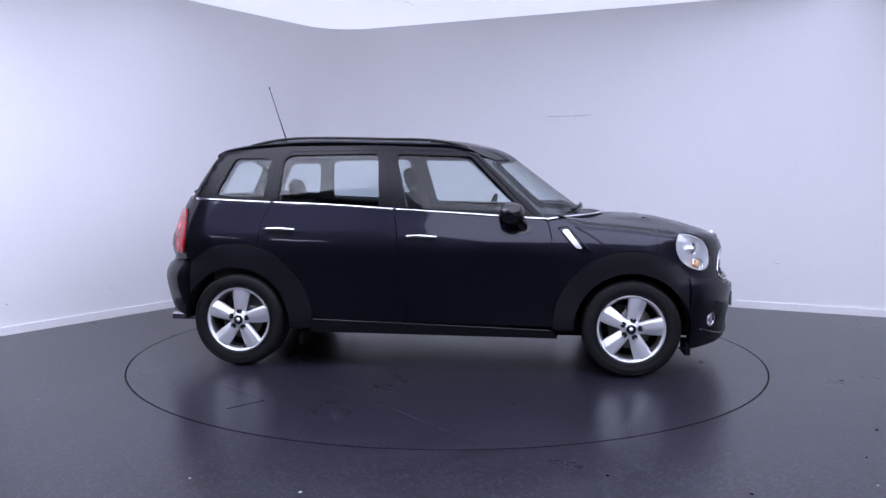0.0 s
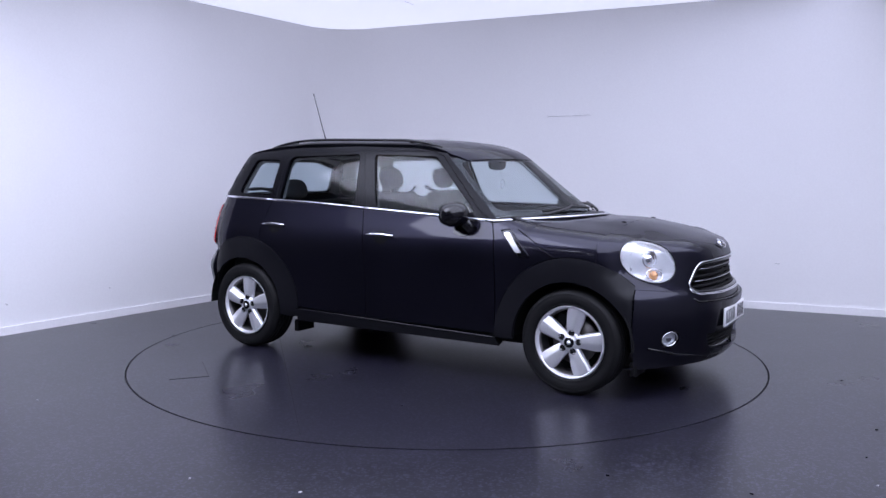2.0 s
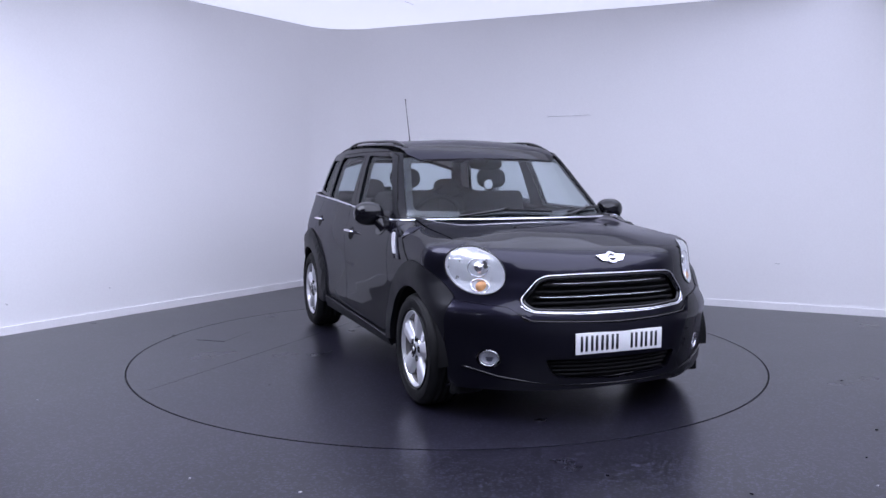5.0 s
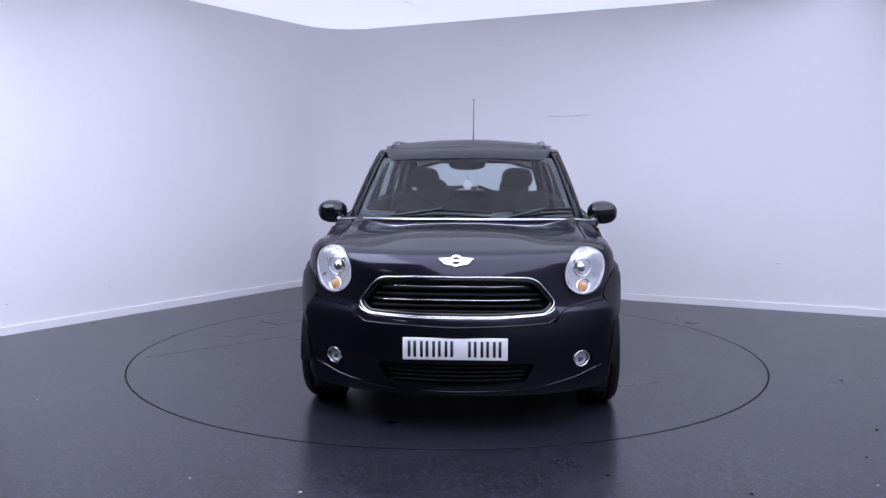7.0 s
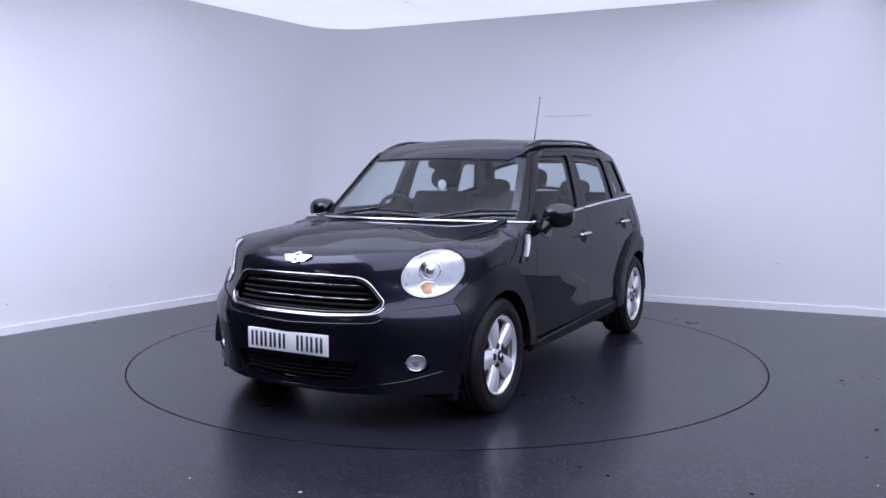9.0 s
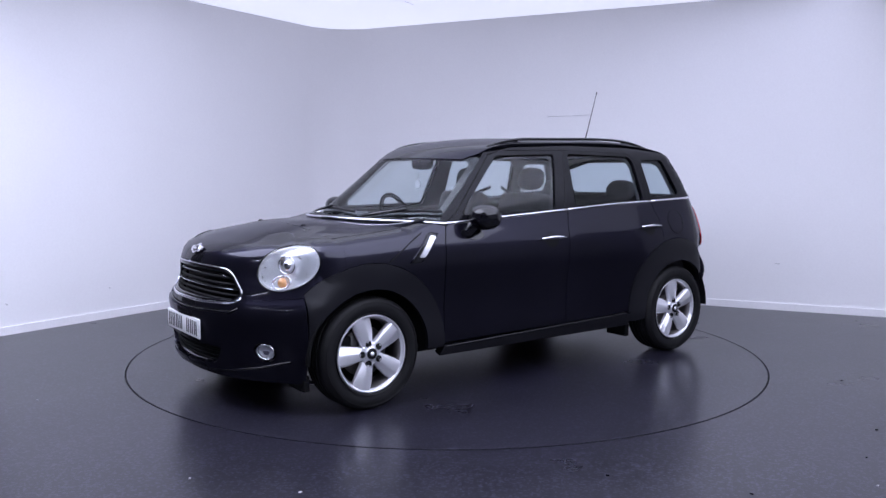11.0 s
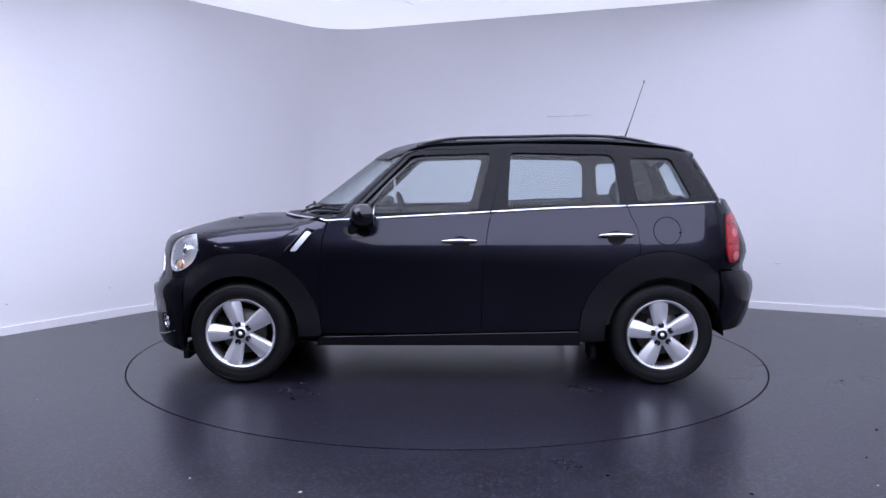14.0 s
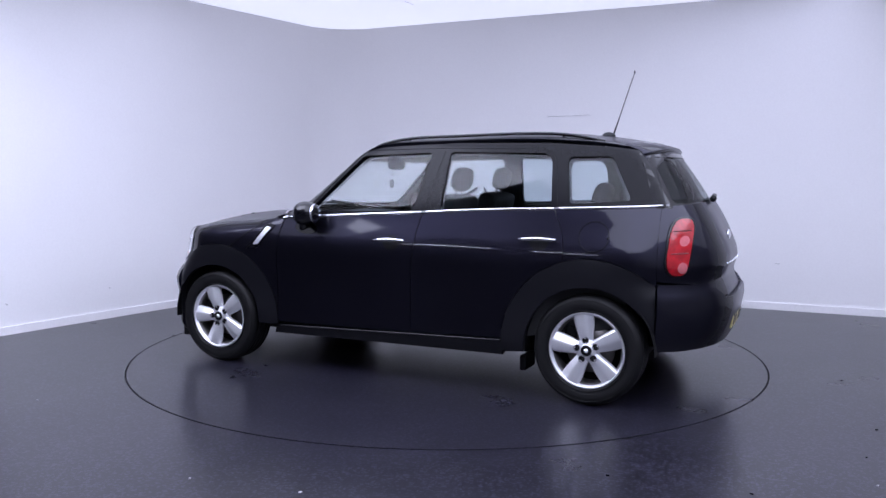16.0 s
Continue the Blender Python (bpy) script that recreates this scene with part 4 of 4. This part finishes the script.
# ---- the car's fittings ----
def wheel():
    """One wheel, its face towards +y, its centre at the origin."""
    bm = lathe([(0.198, -0.022), (0.206, -0.006), (0.212, 0.0), (0.2175, -0.003), (0.2185, -0.012), (0.214, -0.02)], sides=64)
    # five broad spokes with a raised middle and a rounded hub
    for k in range(5):
        t = 2 * math.pi * k / 5
        rows = []
        for r, w, h in ((0.03, 0.034, -0.016), (0.06, 0.038, -0.014), (0.085, 0.042, -0.011), (0.12, 0.05, -0.008), (0.16, 0.056, -0.007), (0.19, 0.058, -0.008), (0.206, 0.06, -0.01)):
            row = []
            for s, dh in ((-1, -0.032), (-0.98, -0.012), (-0.78, -0.002), (-0.68, 0.0), (0, 0.0015), (0.36, 0.0), (0.42, -0.006), (0.9, -0.009), (0.98, -0.014), (1, -0.034)):
                x, z = r, s * w
                row.append(bm.verts.new((x * math.cos(t) - z * math.sin(t), h + dh, x * math.sin(t) + z * math.cos(t))))
            rows.append(row)
        for a, b in zip(rows, rows[1:]):
            for i in range(9):
                bm.faces.new((a[i], a[i + 1], b[i + 1], b[i]))
    hub = lathe([(0.066, -0.06), (0.066, -0.026), (0.062, -0.018), (0.05, -0.013), (0.036, -0.011), (0.032, -0.006), (0.028, -0.005), (0.0, -0.005)], sides=40)
    me = bpy.data.meshes.new("t")
    hub.to_mesh(me)
    hub.free()
    bm.from_mesh(me)
    bpy.data.meshes.remove(me)
    bmesh.ops.recalc_face_normals(bm, faces=bm.faces)
    w = part("wheel", bm, M_ALLOY, car, "silver five-spoke alloy wheel")
    tp = [(0.214, -0.012), (0.222, -0.004), (0.24, 0.004), (0.262, 0.008), (0.282, 0.006), (0.298, -0.002), (0.308, -0.014), (0.3125, -0.026)]
    g = []
    for c in (-0.05, -0.085, -0.12, -0.155):
        g += [(0.316, c + 0.006), (0.309, c + 0.004), (0.309, c - 0.004), (0.316, c - 0.006)]
    tp += g + [(0.3125, -0.182), (0.3, -0.2), (0.27, -0.208), (0.23, -0.2), (0.205, -0.19), (0.2, -0.16)]
    part("tyre", lathe(tp, sides=72), M_RUBBER, w, "black rubber tyre")
    for r in (0.228, 0.287):
        part("tyre_ridge", lathe([(r - 0.002, -0.002), (r - 0.001, 0.0085), (r + 0.001, 0.0085), (r + 0.002, -0.002)], sides=64), M_RUBBER, w)
    # barrel coloured darker than the rim, for the shade between the spokes
    part("barrel", lathe([(0.2, -0.16), (0.19, -0.12), (0.186, -0.06), (0.19, -0.035), (0.199, -0.021)], sides=48), M_STEEL, w, "wheel barrel, darkened for the shade behind the spokes")
    part("centre_cap", lathe([(0.031, -0.008), (0.0312, -0.003), (0.0285, -0.0015), (0.0, -0.001)], sides=28), M_BLACK, w, "black centre cap")
    part("cap_emblem", lathe([(0.0125, -0.003), (0.0125, 0.0005), (0.0, 0.0007)], sides=20), M_ALLOY, w)
    part("brake_disc", lathe([(0.05, -0.09), (0.14, -0.09), (0.142, -0.1), (0.14, -0.11), (0.05, -0.11)], sides=48), M_STEEL, w, "grey steel brake disc")
    part("brake_caliper", box(0.07, 0.06, 0.16, (0.125, -0.1, 0.02), 0.015), M_DARK, w)
    # dark disc added to give the shade at the back of the wheel
    part("wheel_shade_disc", lathe([(0.0, -0.15), (0.198, -0.15)], sides=32), M_DARK, w)
    for k in range(5):
        t = 2 * math.pi * k / 5
        # shallow rings and bolts coloured dark for the shade in the bolt holes
        part("bolt_recess", lathe([(0.0185, -0.02), (0.0185, -0.0095), (0.017, -0.0095), (0.0165, -0.012), (0.0, -0.012)], sides=18, at=(0.057 * math.cos(t), 0, 0.057 * math.sin(t))), M_DARK, w, "bolt recess, its shade put into a dark colour")
        part("wheel_bolt", lathe([(0.008, -0.018), (0.008, -0.0105), (0.005, -0.0095), (0.0, -0.0095)], sides=6, at=(0.057 * math.cos(t), 0, 0.057 * math.sin(t))), M_BLACK, w)
    return w


first = wheel()
YW = 0.868
for x, sg, ph in ((WR, 1, 11), (WF, -1, 30), (WR, -1, 23)):
    copy_thing(first, pose(x, sg * YW, WZ, 0, -ph, 0 if sg > 0 else 180))
first.matrix_basis = pose(WF, YW, WZ)


def face():
    """Lamps, grille, badge and plate of the front."""
    for s in (1, -1):
        lens = panel("headlight", shell("front", [lamp_loop(s, 0.1275)], 0.03, 0.003, 0.004), M_LENS, car, "round headlight with clear lens and amber indicator")
        mid = np.mean(lamp_loop(s, 0.1275), 0)

        def bowl(P):
            q = ((P - mid) ** 2).sum(1) / 0.13 ** 2
            return -0.004 - 0.05 * np.clip(1 - q, 0, 1) ** 0.8
        panel("housing", shell("front", [lamp_loop(s, 0.1278)], 0.02, bowl, 0.0), M_SILVERLENS, lens, "bright silver reflector")
        part("inner_ring", tube(lamp_loop(s, 0.118, 44, -0.004), 0.003, 8, True), M_WHITE, lens, "white inner ring")
        part("bezel", tube(lamp_loop(s, 0.1275, 44, 0.002), 0.0036, 6, True), M_BLACK, lens, "thin black gasket")
        c, n = onto("front", [(s * 0.665, 0.815)])
        q = Vector(c[0]) - Vector(n[0]) * 0.04
        part("projector_ring", tube([Vector(c[0]) - Vector(n[0]) * 0.02 + Vector((-0.5 * s * math.cos(k * 0.3142) * 0.048, math.cos(k * 0.3142) * 0.048, math.sin(k * 0.3142) * 0.048)) for k in range(20)], 0.004, 6, True), M_CHROME, lens)
        part("main_bulb", ball(0.03, 0.034, 0.034, q, 16), M_CHROME, lens)
        d = Vector(c[0]) - Vector(n[0]) * 0.03 + Vector((0.012, -s * 0.03, 0.02))
        part("bulb_shield", box(0.02, 0.022, 0.05, d, 0.006), M_STEEL, lens)
        c, n = onto("front", [(s * 0.66, 0.722)])
        part("indicator", ball(0.024, 0.032, 0.03, Vector(c[0]) - Vector(n[0]) * 0.026, 16), M_AMBER, lens, "amber indicator bulb")
        ring = trace("front", ellipse(s * 0.66, 0.722, 0.036, 0.034, 0, 24), -0.008, 0.03)[:-1]
        part("indicator_ring", tube(ring, 0.005, 6, True), M_CHROME, lens)
        # fog lamp
        fl = panel("fog_light", shell("front", [ellipse(s * 0.645, 0.355, 0.038, 0.038, 0, 24)], 0.02, -0.004, 0.004), M_LENS, car, "small round front fog light")
        panel("reflector", shell("front", [ellipse(s * 0.645, 0.355, 0.038, 0.038, 0, 24)], 0.03, -0.014, 0), M_SILVERLENS, fl)
        P = trace("front", ellipse(s * 0.645, 0.355, 0.041, 0.041, 0, 24), -0.002, 0.02)[:-1]
        part("ring", tube(P, 0.0045, 8, True), M_CHROME, fl)
        panel("recess", shell("front", [ellipse(s * 0.645, 0.355, 0.058, 0.058, 0, 24)], 0.03, -0.034, 0), M_DARK, fl)
        panel("bar", shell("front", [[(s * 0.645 - 0.018, 0.36), (s * 0.645 + 0.018, 0.36), (s * 0.645 + 0.01, 0.335), (s * 0.645 - 0.01, 0.335)]], 0.03, -0.01, 0), M_CHROME, fl)
    # grille
    g = panel("grille", shell("front", [inset(GRILLE, -0.03)], 0.06, -0.06, 0), M_DARK, car, "black slatted grille with a chrome surround")
    P = trace("front", GRILLE, 0.002, 0.04)
    part("surround", tube(P, 0.0042, 8, True), M_CHROME, g, "chrome grille surround")
    P = trace("front", inset(GRILLE, 0.012), -0.012, 0.04)
    part("inner_surround", tube(P, 0.012, 8, True), M_BLACK, g)
    low = [(-0.498, 0.632), (-0.482, 0.61), (-0.44, 0.596), (-0.2, 0.586), (0.2, 0.586), (0.44, 0.596), (0.482, 0.61), (0.498, 0.632)]
    part("lower_strip", tube(trace("front", low, 0.003, 0.03), 0.0036, 8), M_CHROME, g, "bright lower chrome strip")
    for z, w in ((0.757, 0.37), (0.733, 0.385), (0.698, 0.42), (0.673, 0.435), (0.645, 0.44), (0.622, 0.43)):
        P = trace("front", [(-w, z), (0, z + 0.003), (w, z)], -0.03, 0.05)
        part("slat", tube(P, 0.0075, 8, flat=1.6), M_DARK, g)
    for z, w in ((0.742, 0.37), (0.672, 0.42)):
        part("slat_edge", tube(trace("front", [(-w, z), (0, z + 0.003), (w, z)], -0.018, 0.05), 0.002, 6), M_CHROME, g, "thin bright slat edge")
    panel("upper_slot", shell("front", [[(-0.54, 0.607), (-0.47, 0.566), (0, 0.552), (0.47, 0.566), (0.54, 0.607), (0.49, 0.555), (0.45, 0.538), (0, 0.528), (-0.45, 0.538), (-0.49, 0.555)]], 0.05, 0.001, 0.01), M_DARK, car, "dark slot under the grille")
    part("slot_slat", tube(trace("front", [(-0.5, 0.577), (-0.46, 0.555), (0, 0.542), (0.46, 0.555), (0.5, 0.577)], 0.005, 0.05), 0.005, 6), M_BLACK, car)
    # winged badge
    wing = [(-0.088, 0.012), (-0.03, 0.016), (0.03, 0.016), (0.088, 0.012), (0.06, -0.012), (0.03, -0.016), (-0.03, -0.016), (-0.06, -0.012)]
    b = panel("badge", shell("front", [[(y, 0.862 + z) for y, z in wing]], 0.03, 0.008, 0.008), M_CHROME, car, "chrome winged bonnet badge")
    panel("roundel", shell("front", [ellipse(0, 0.862, 0.032, 0.024, 0, 24)], 0.02, 0.012, 0.006), M_CHROME, b)
    panel("roundel_centre", shell("front", [ellipse(0, 0.862, 0.022, 0.015, 0, 20)], 0.02, 0.013, 0.0), M_BLACK, b)
    panel("roundel_bar", shell("front", [[(-0.02, 0.8585), (0.02, 0.8585), (0.02, 0.8655), (-0.02, 0.8655)]], 0.05, 0.0138, 0.0), M_CHROME, b)
    # number plate with plain bars for its characters
    X, Z = 2.041, 0.4406
    pl = part("number_plate", box(0.012, 0.52, 0.111, (X, 0, Z), 0.004), M_PLATE, car, "white front number plate with dark bars")
    for k in range(8):
        if k == 4:
            continue
        y = -0.2135 + k * 0.061 - (0.006 if k > 4 else 0)
        part("plate_mark", box(0.002, 0.014, 0.079, (X + 0.0065, y - 0.014, Z)), M_INK, pl)
        part("plate_mark", box(0.002, 0.014, 0.079, (X + 0.0065, y + 0.014, Z)), M_INK, pl)
    part("plate_base", box(0.03, 0.36, 0.09, (X - 0.018, 0, Z), 0.004), M_PLASTIC, pl)
    # washer jets
    for s in (1, -1):
        P, n = onto("top", [(1.42, s * 0.3)])
        part("washer_jet", ball(0.018, 0.012, 0.008, P[0], 10), M_PLASTIC, car)
    # wipers
    for pts in ([(-0.42, 1.045), (-0.2, 1.062), (-0.05, 1.063), (0.17, 1.05)], [(0.3, 1.046), (0.45, 1.06), (0.58, 1.066), (0.69, 1.062)]):
        P = trace("screen", pts, 0.016, 0.05)
        w = part("wiper", tube(P, 0.0085, 8), M_PLASTIC, car, "black windscreen wiper")
        arm = trace("screen", [(pts[0][0] - 0.02, 1.018), (pts[1][0], 1.05), ((pts[1][0] + pts[2][0]) / 2, 1.066)], 0.03, 0.05)
        part("wiper_arm", tube(arm, 0.009, 8), M_BLACK, w)


face()


def flanks():
    for i, sg in enumerate((1, -1)):
        for doors, x0, x1, z in ((front_doors, 0.057, -0.159, 0.886), (rear_doors, -0.896, -1.112, 0.922)):
            P = trace("side", [(x0, z - 0.002), ((x0 + x1) / 2, z + 0.003), (x1, z)], 0.03, 0.03) * [1, sg, 1]
            n = len(P)
            R = [0.006 + 0.005 * math.sin(math.pi * k / (n - 1)) for k in range(n)]
            h = part("handle", tube(P, R, 10), M_CHROME, doors[i], "chrome door handle")
            xm = (x0 + x1) / 2
            # flat dark patch on the door, for the shade in the handle cup
            cup = shell("side", [ellipse(xm - 0.005, z - 0.01, 0.056, 0.044)], 0.04, 0.0015, 0)
            panel("recess", cup if sg > 0 else mirrored(cup), M_DARK, h, "flat dark patch for the shaded handle recess")
            for e in (x0 - 0.025, x1 + 0.025):
                a = trace("side", [(e, z), (e, z)], 0.0)[0]
                b = trace("side", [(e, z), (e, z)], 0.03)[0]
                part("handle_mount", tube([a * [1, sg, 1], b * [1, sg, 1]], 0.008, 8), M_CHROME, h)
        # wing vent with a bright repeater
        back = rounded([(1.035, 0.80), (0.96, 0.80), (0.835, 0.95), (0.9, 0.965)], 0.02)
        v = shell("side", [back], 0.04, 0.003, 0.004)
        vent = panel("wing_vent", v if sg > 0 else mirrored(v), M_BLACK, car, "black wing vent with a bright insert")
        v = shell("side", [rounded([(0.985, 0.826), (0.948, 0.826), (0.852, 0.938), (0.888, 0.948)], 0.014)], 0.04, 0.012, 0.012)
        panel("insert", v if sg > 0 else mirrored(v), M_ALLOY, vent, "bright silver insert")
        v = trace("side", [(0.965, 0.80), (0.83, 0.955), (0.885, 0.965), (1.045, 0.80)], 0.004, 0.04)
        part("vent_edge", tube(v * [1, sg, 1], 0.005, 6), M_PAINT, vent)
        # bonnet shut line down to the arch
        v = trace("side", [(0.94, 0.965), (1.02, 0.92), (1.2, 0.80)], 0.0005, 0.03)
        part("shut_line", tube(v * [1, sg, 1], 0.003, 6), M_DARK, car)
        # door mirror
        m = part("door_mirror", ball(0.082, 0.098, 0.076, (0.535, sg * 0.9, 1.045), 28, pose(0, 0, 0, 0, 0, sg * 14), 0.86), M_BLACK, car, "gloss black rounded door mirror")
        part("stalk", tube([(0.61, sg * 0.80, 0.93), (0.60, sg * 0.825, 0.965), (0.575, sg * 0.85, 1.0), (0.55, sg * 0.87, 1.04)], [0.042, 0.036, 0.036, 0.038], 12), M_BLACK, m, "black mirror stalk")
        foot = shell("side", [ellipse(0.58, 0.945, 0.085, 0.035, 6)], 0.03, 0.004, 0.004)
        panel("foot", foot if sg > 0 else mirrored(foot), M_BLACK, m)
        part("mirror_glass", lathe([(0.0, 0.0), (0.058, 0.0), (0.062, 0.006)], "x", 28, (0.459, sg * 0.906, 1.045)), M_CHROME, m, "mirror glass")
    part("exhaust", lathe([(0.0, -1.88), (0.022, -1.88), (0.024, -1.925), (0.026, -1.925), (0.026, -1.7)], "x", 20, (0, -0.5, 0.27)), M_CHROME, car, "chrome exhaust tip")
    P = trace("gate", [(0.02, 1.135), (-0.12, 1.15), (-0.3, 1.145)], 0.03, 0.04)
    part("rear_wiper", tube(P, [0.022] + [0.014] * (len(P) - 1), 8), M_PLASTIC, car, "black rear wiper")


flanks()


def seat(x, y, front=True):
    s = part("seat", box(0.5, 0.5, 0.16, (x + 0.22, y, 0.62), 0.06, seg=3), M_SEAT, car, "charcoal fabric car seat")
    t = pose(0, 0, 0, 0, -16, 0)
    part("backrest", box(0.13, 0.48, 0.62, (x - 0.05, y, 0.86), 0.055, t, 3), M_SEAT, s)
    part("headrest", ball(0.05, 0.12, 0.08, (x - 0.16, y, 1.262), 20, t, 0.75), M_SEAT, s, "rounded headrest")
    for d in (-0.05, 0.05):
        part("headrest_post", tube([(x - 0.12, y + d, 1.12), (x - 0.15, y + d, 1.23)], 0.007, 6), M_STEEL, s)
    part("seat_belt", tube([(x - 0.14, y - math.copysign(-0.3, y), 1.2), (x - 0.05, y + math.copysign(0.22, y), 1.02)], 0.012, 4, flat=0.3), M_DARK, s)


def interior():
    for y in (0.36, -0.36):
        seat(-0.16, y)
    bench = part("rear_seat", box(0.48, 1.2, 0.18, (-0.86, 0, 0.62), 0.06, seg=3), M_SEAT, car, "charcoal rear bench seat")
    t = pose(0, 0, 0, 0, -18, 0)
    part("backrest", box(0.13, 1.2, 0.52, (-1.14, 0, 0.83), 0.05, t, 3), M_SEAT, bench)
    for y in (0.36, -0.36):
        part("headrest", ball(0.05, 0.13, 0.08, (-1.25, y, 1.17), 18, t, 0.75), M_SEAT, bench, "rounded headrest")
    # dashboard
    bm = bmesh.new()
    rows = []
    for y in np.linspace(-0.7, 0.7, 13):
        k = 0.03 * math.cos(y * 2.2) + (0.028 * math.exp(-((y + 0.36) / 0.17) ** 2))
        rows.append([bm.verts.new((x, y, z + k)) for x, z in ((0.93 - 0.46 * y * y, 0.97), (0.75 - 0.2 * y * y, 0.975), (0.55, 0.965), (0.47, 0.93), (0.45, 0.85), (0.52, 0.7), (0.6, 0.5))])
    for a, b in zip(rows, rows[1:]):
        for i in range(6):
            bm.faces.new((a[i], a[i + 1], b[i + 1], b[i]))
    bmesh.ops.recalc_face_normals(bm, faces=bm.faces)
    dash = part("dashboard", bm, M_DASH, car, "dark grey moulded dashboard")
    sw = [(0.34 + 0.06 * math.sin(2 * math.pi * k / 28), -0.36 + 0.18 * math.cos(2 * math.pi * k / 28), 0.975 + 0.17 * math.sin(2 * math.pi * k / 28)) for k in range(28)]
    st = part("steering_wheel", tube(sw, 0.016, 8, True), M_DARK, car, "dark three-spoke steering wheel")
    part("hub", ball(0.03, 0.07, 0.06, (0.35, -0.36, 0.97), 14), M_DARK, st)
    for q in (0, 180, 270):
        c, s = math.cos(math.radians(q)), math.sin(math.radians(q))
        part("spoke", tube([(0.35, -0.36, 0.97), (0.34 + 0.06 * s, -0.36 + 0.175 * c, 0.975 + 0.165 * s)], 0.014, 6), M_DARK, st)
    part("column", tube([(0.36, -0.36, 0.97), (0.52, -0.36, 0.9)], 0.04, 10), M_DASH, st)
    rm = part("rear_view_mirror", ball(0.022, 0.125, 0.042, (0.36, 0.0, 1.365), 22, None, 0.75), M_DARK, car, "dark oval interior mirror")
    part("mirror_stem", tube([(0.38, 0, 1.38), (0.45, 0, 1.43)], 0.012, 8), M_DARK, rm)
    fr = part("air_freshener", lathe([(0.014, -0.004), (0.02, -0.006), (0.031, -0.004), (0.033, 0.0), (0.031, 0.004), (0.02, 0.006), (0.014, 0.004)], "x", 28, (0.40, 0.005, 1.225)), M_WHITE, car, "round white hanging air freshener")
    part("freshener_disc", ball(0.006, 0.019, 0.019, (0.40, 0.005, 1.225), 14), M_ALLOY, fr)
    part("cord", tube([(0.40, 0.005, 1.255), (0.385, 0.0, 1.34)], 0.0015, 5), M_DARK, fr)
    # lining of doors, pillars and floor
    belt_lo = [(0.7, 0.975), (0.2, 1.01), (-0.5, 1.05), (-1.5, 1.09)]
    inner = [(0.72, 0.35)] + belt_lo + [(-1.5, 0.45), (-0.9, 0.35)]
    pair("door_lining", shell("side", [inner], 0.1, -0.07, 0.0), M_DASH, car, "dark door lining")
    pts = trace("side", [(0.7, 0.985), (-0.5, 1.055), (-1.5, 1.095)], -0.05, 0.1)
    for sg in (1, -1):
        part("window_ledge", tube(pts * [1, sg, 1], 0.035, 6), M_DASH, car)
    W1 = rounded([(0.64, 1.04), (0.25, 1.41), (-0.25, 1.422), (-0.15, 1.05)], 0.05)
    W2 = rounded([(-0.366, 1.426), (-0.975, 1.416), (-1.03, 1.37), (-1.04, 1.08), (-0.35, 1.06)], 0.05)
    W3 = rounded([(-1.125, 1.39), (-1.365, 1.392), (-1.48, 1.15), (-1.16, 1.13)], 0.05)
    out = [(0.68, 1.035), (0.55, 1.15), (0.27, 1.425), (0.1, 1.44), (-0.4, 1.45), (-1.0, 1.44), (-1.35, 1.42), (-1.52, 1.40), (-1.6, 1.14), (-1.1, 1.09), (-0.2, 1.045)]
    lin = shell("cabin", [out, W1, W2, W3], 0.08, -0.045, 0.0)
    pair("pillar_lining", lin, M_PILLAR, car, "grey pillar lining")
    part("parcel_shelf", box(0.42, 1.25, 0.03, (-1.5, 0, 1.0), 0.01), M_DASH, car, "dark parcel shelf")
    part("cabin_floor", box(2.3, 1.3, 0.04, (-0.3, 0, 0.42), 0.01), M_DARK, car)
    part("bulkhead", box(0.04, 1.3, 0.55, (0.9, 0, 0.7), 0.01), M_DARK, car)
    part("engine_block", box(0.6, 1.0, 0.4, (1.35, 0, 0.62), 0.05), M_DARK, car)


interior()


# ---- what moves ----
TURN = [(0, -6.93), (1, -19.04), (2, -31.23), (3, -43.5), (4, -55.83), (5.25, -71.4), (6.5, -86.98), (7.5, -99.58), (8.5, -112.18),
        (9.5, -124.8), (10.5, -137.2), (11.5, -149.62), (12.5, -161.94), (13.5, -174.14), (14.5, -186.3), (15.25, -195.48), (16, -204.69)]


def motions():
    walk(turntable, [(t, pose(0, 0, 0, 0, 0, a)) for t, a in TURN])
    walk(car, [(t, pose(0, 0, 0, 0, 0, a) @ pose(-0.0311, 0.1575, 0)) for t, a in TURN])


motions()
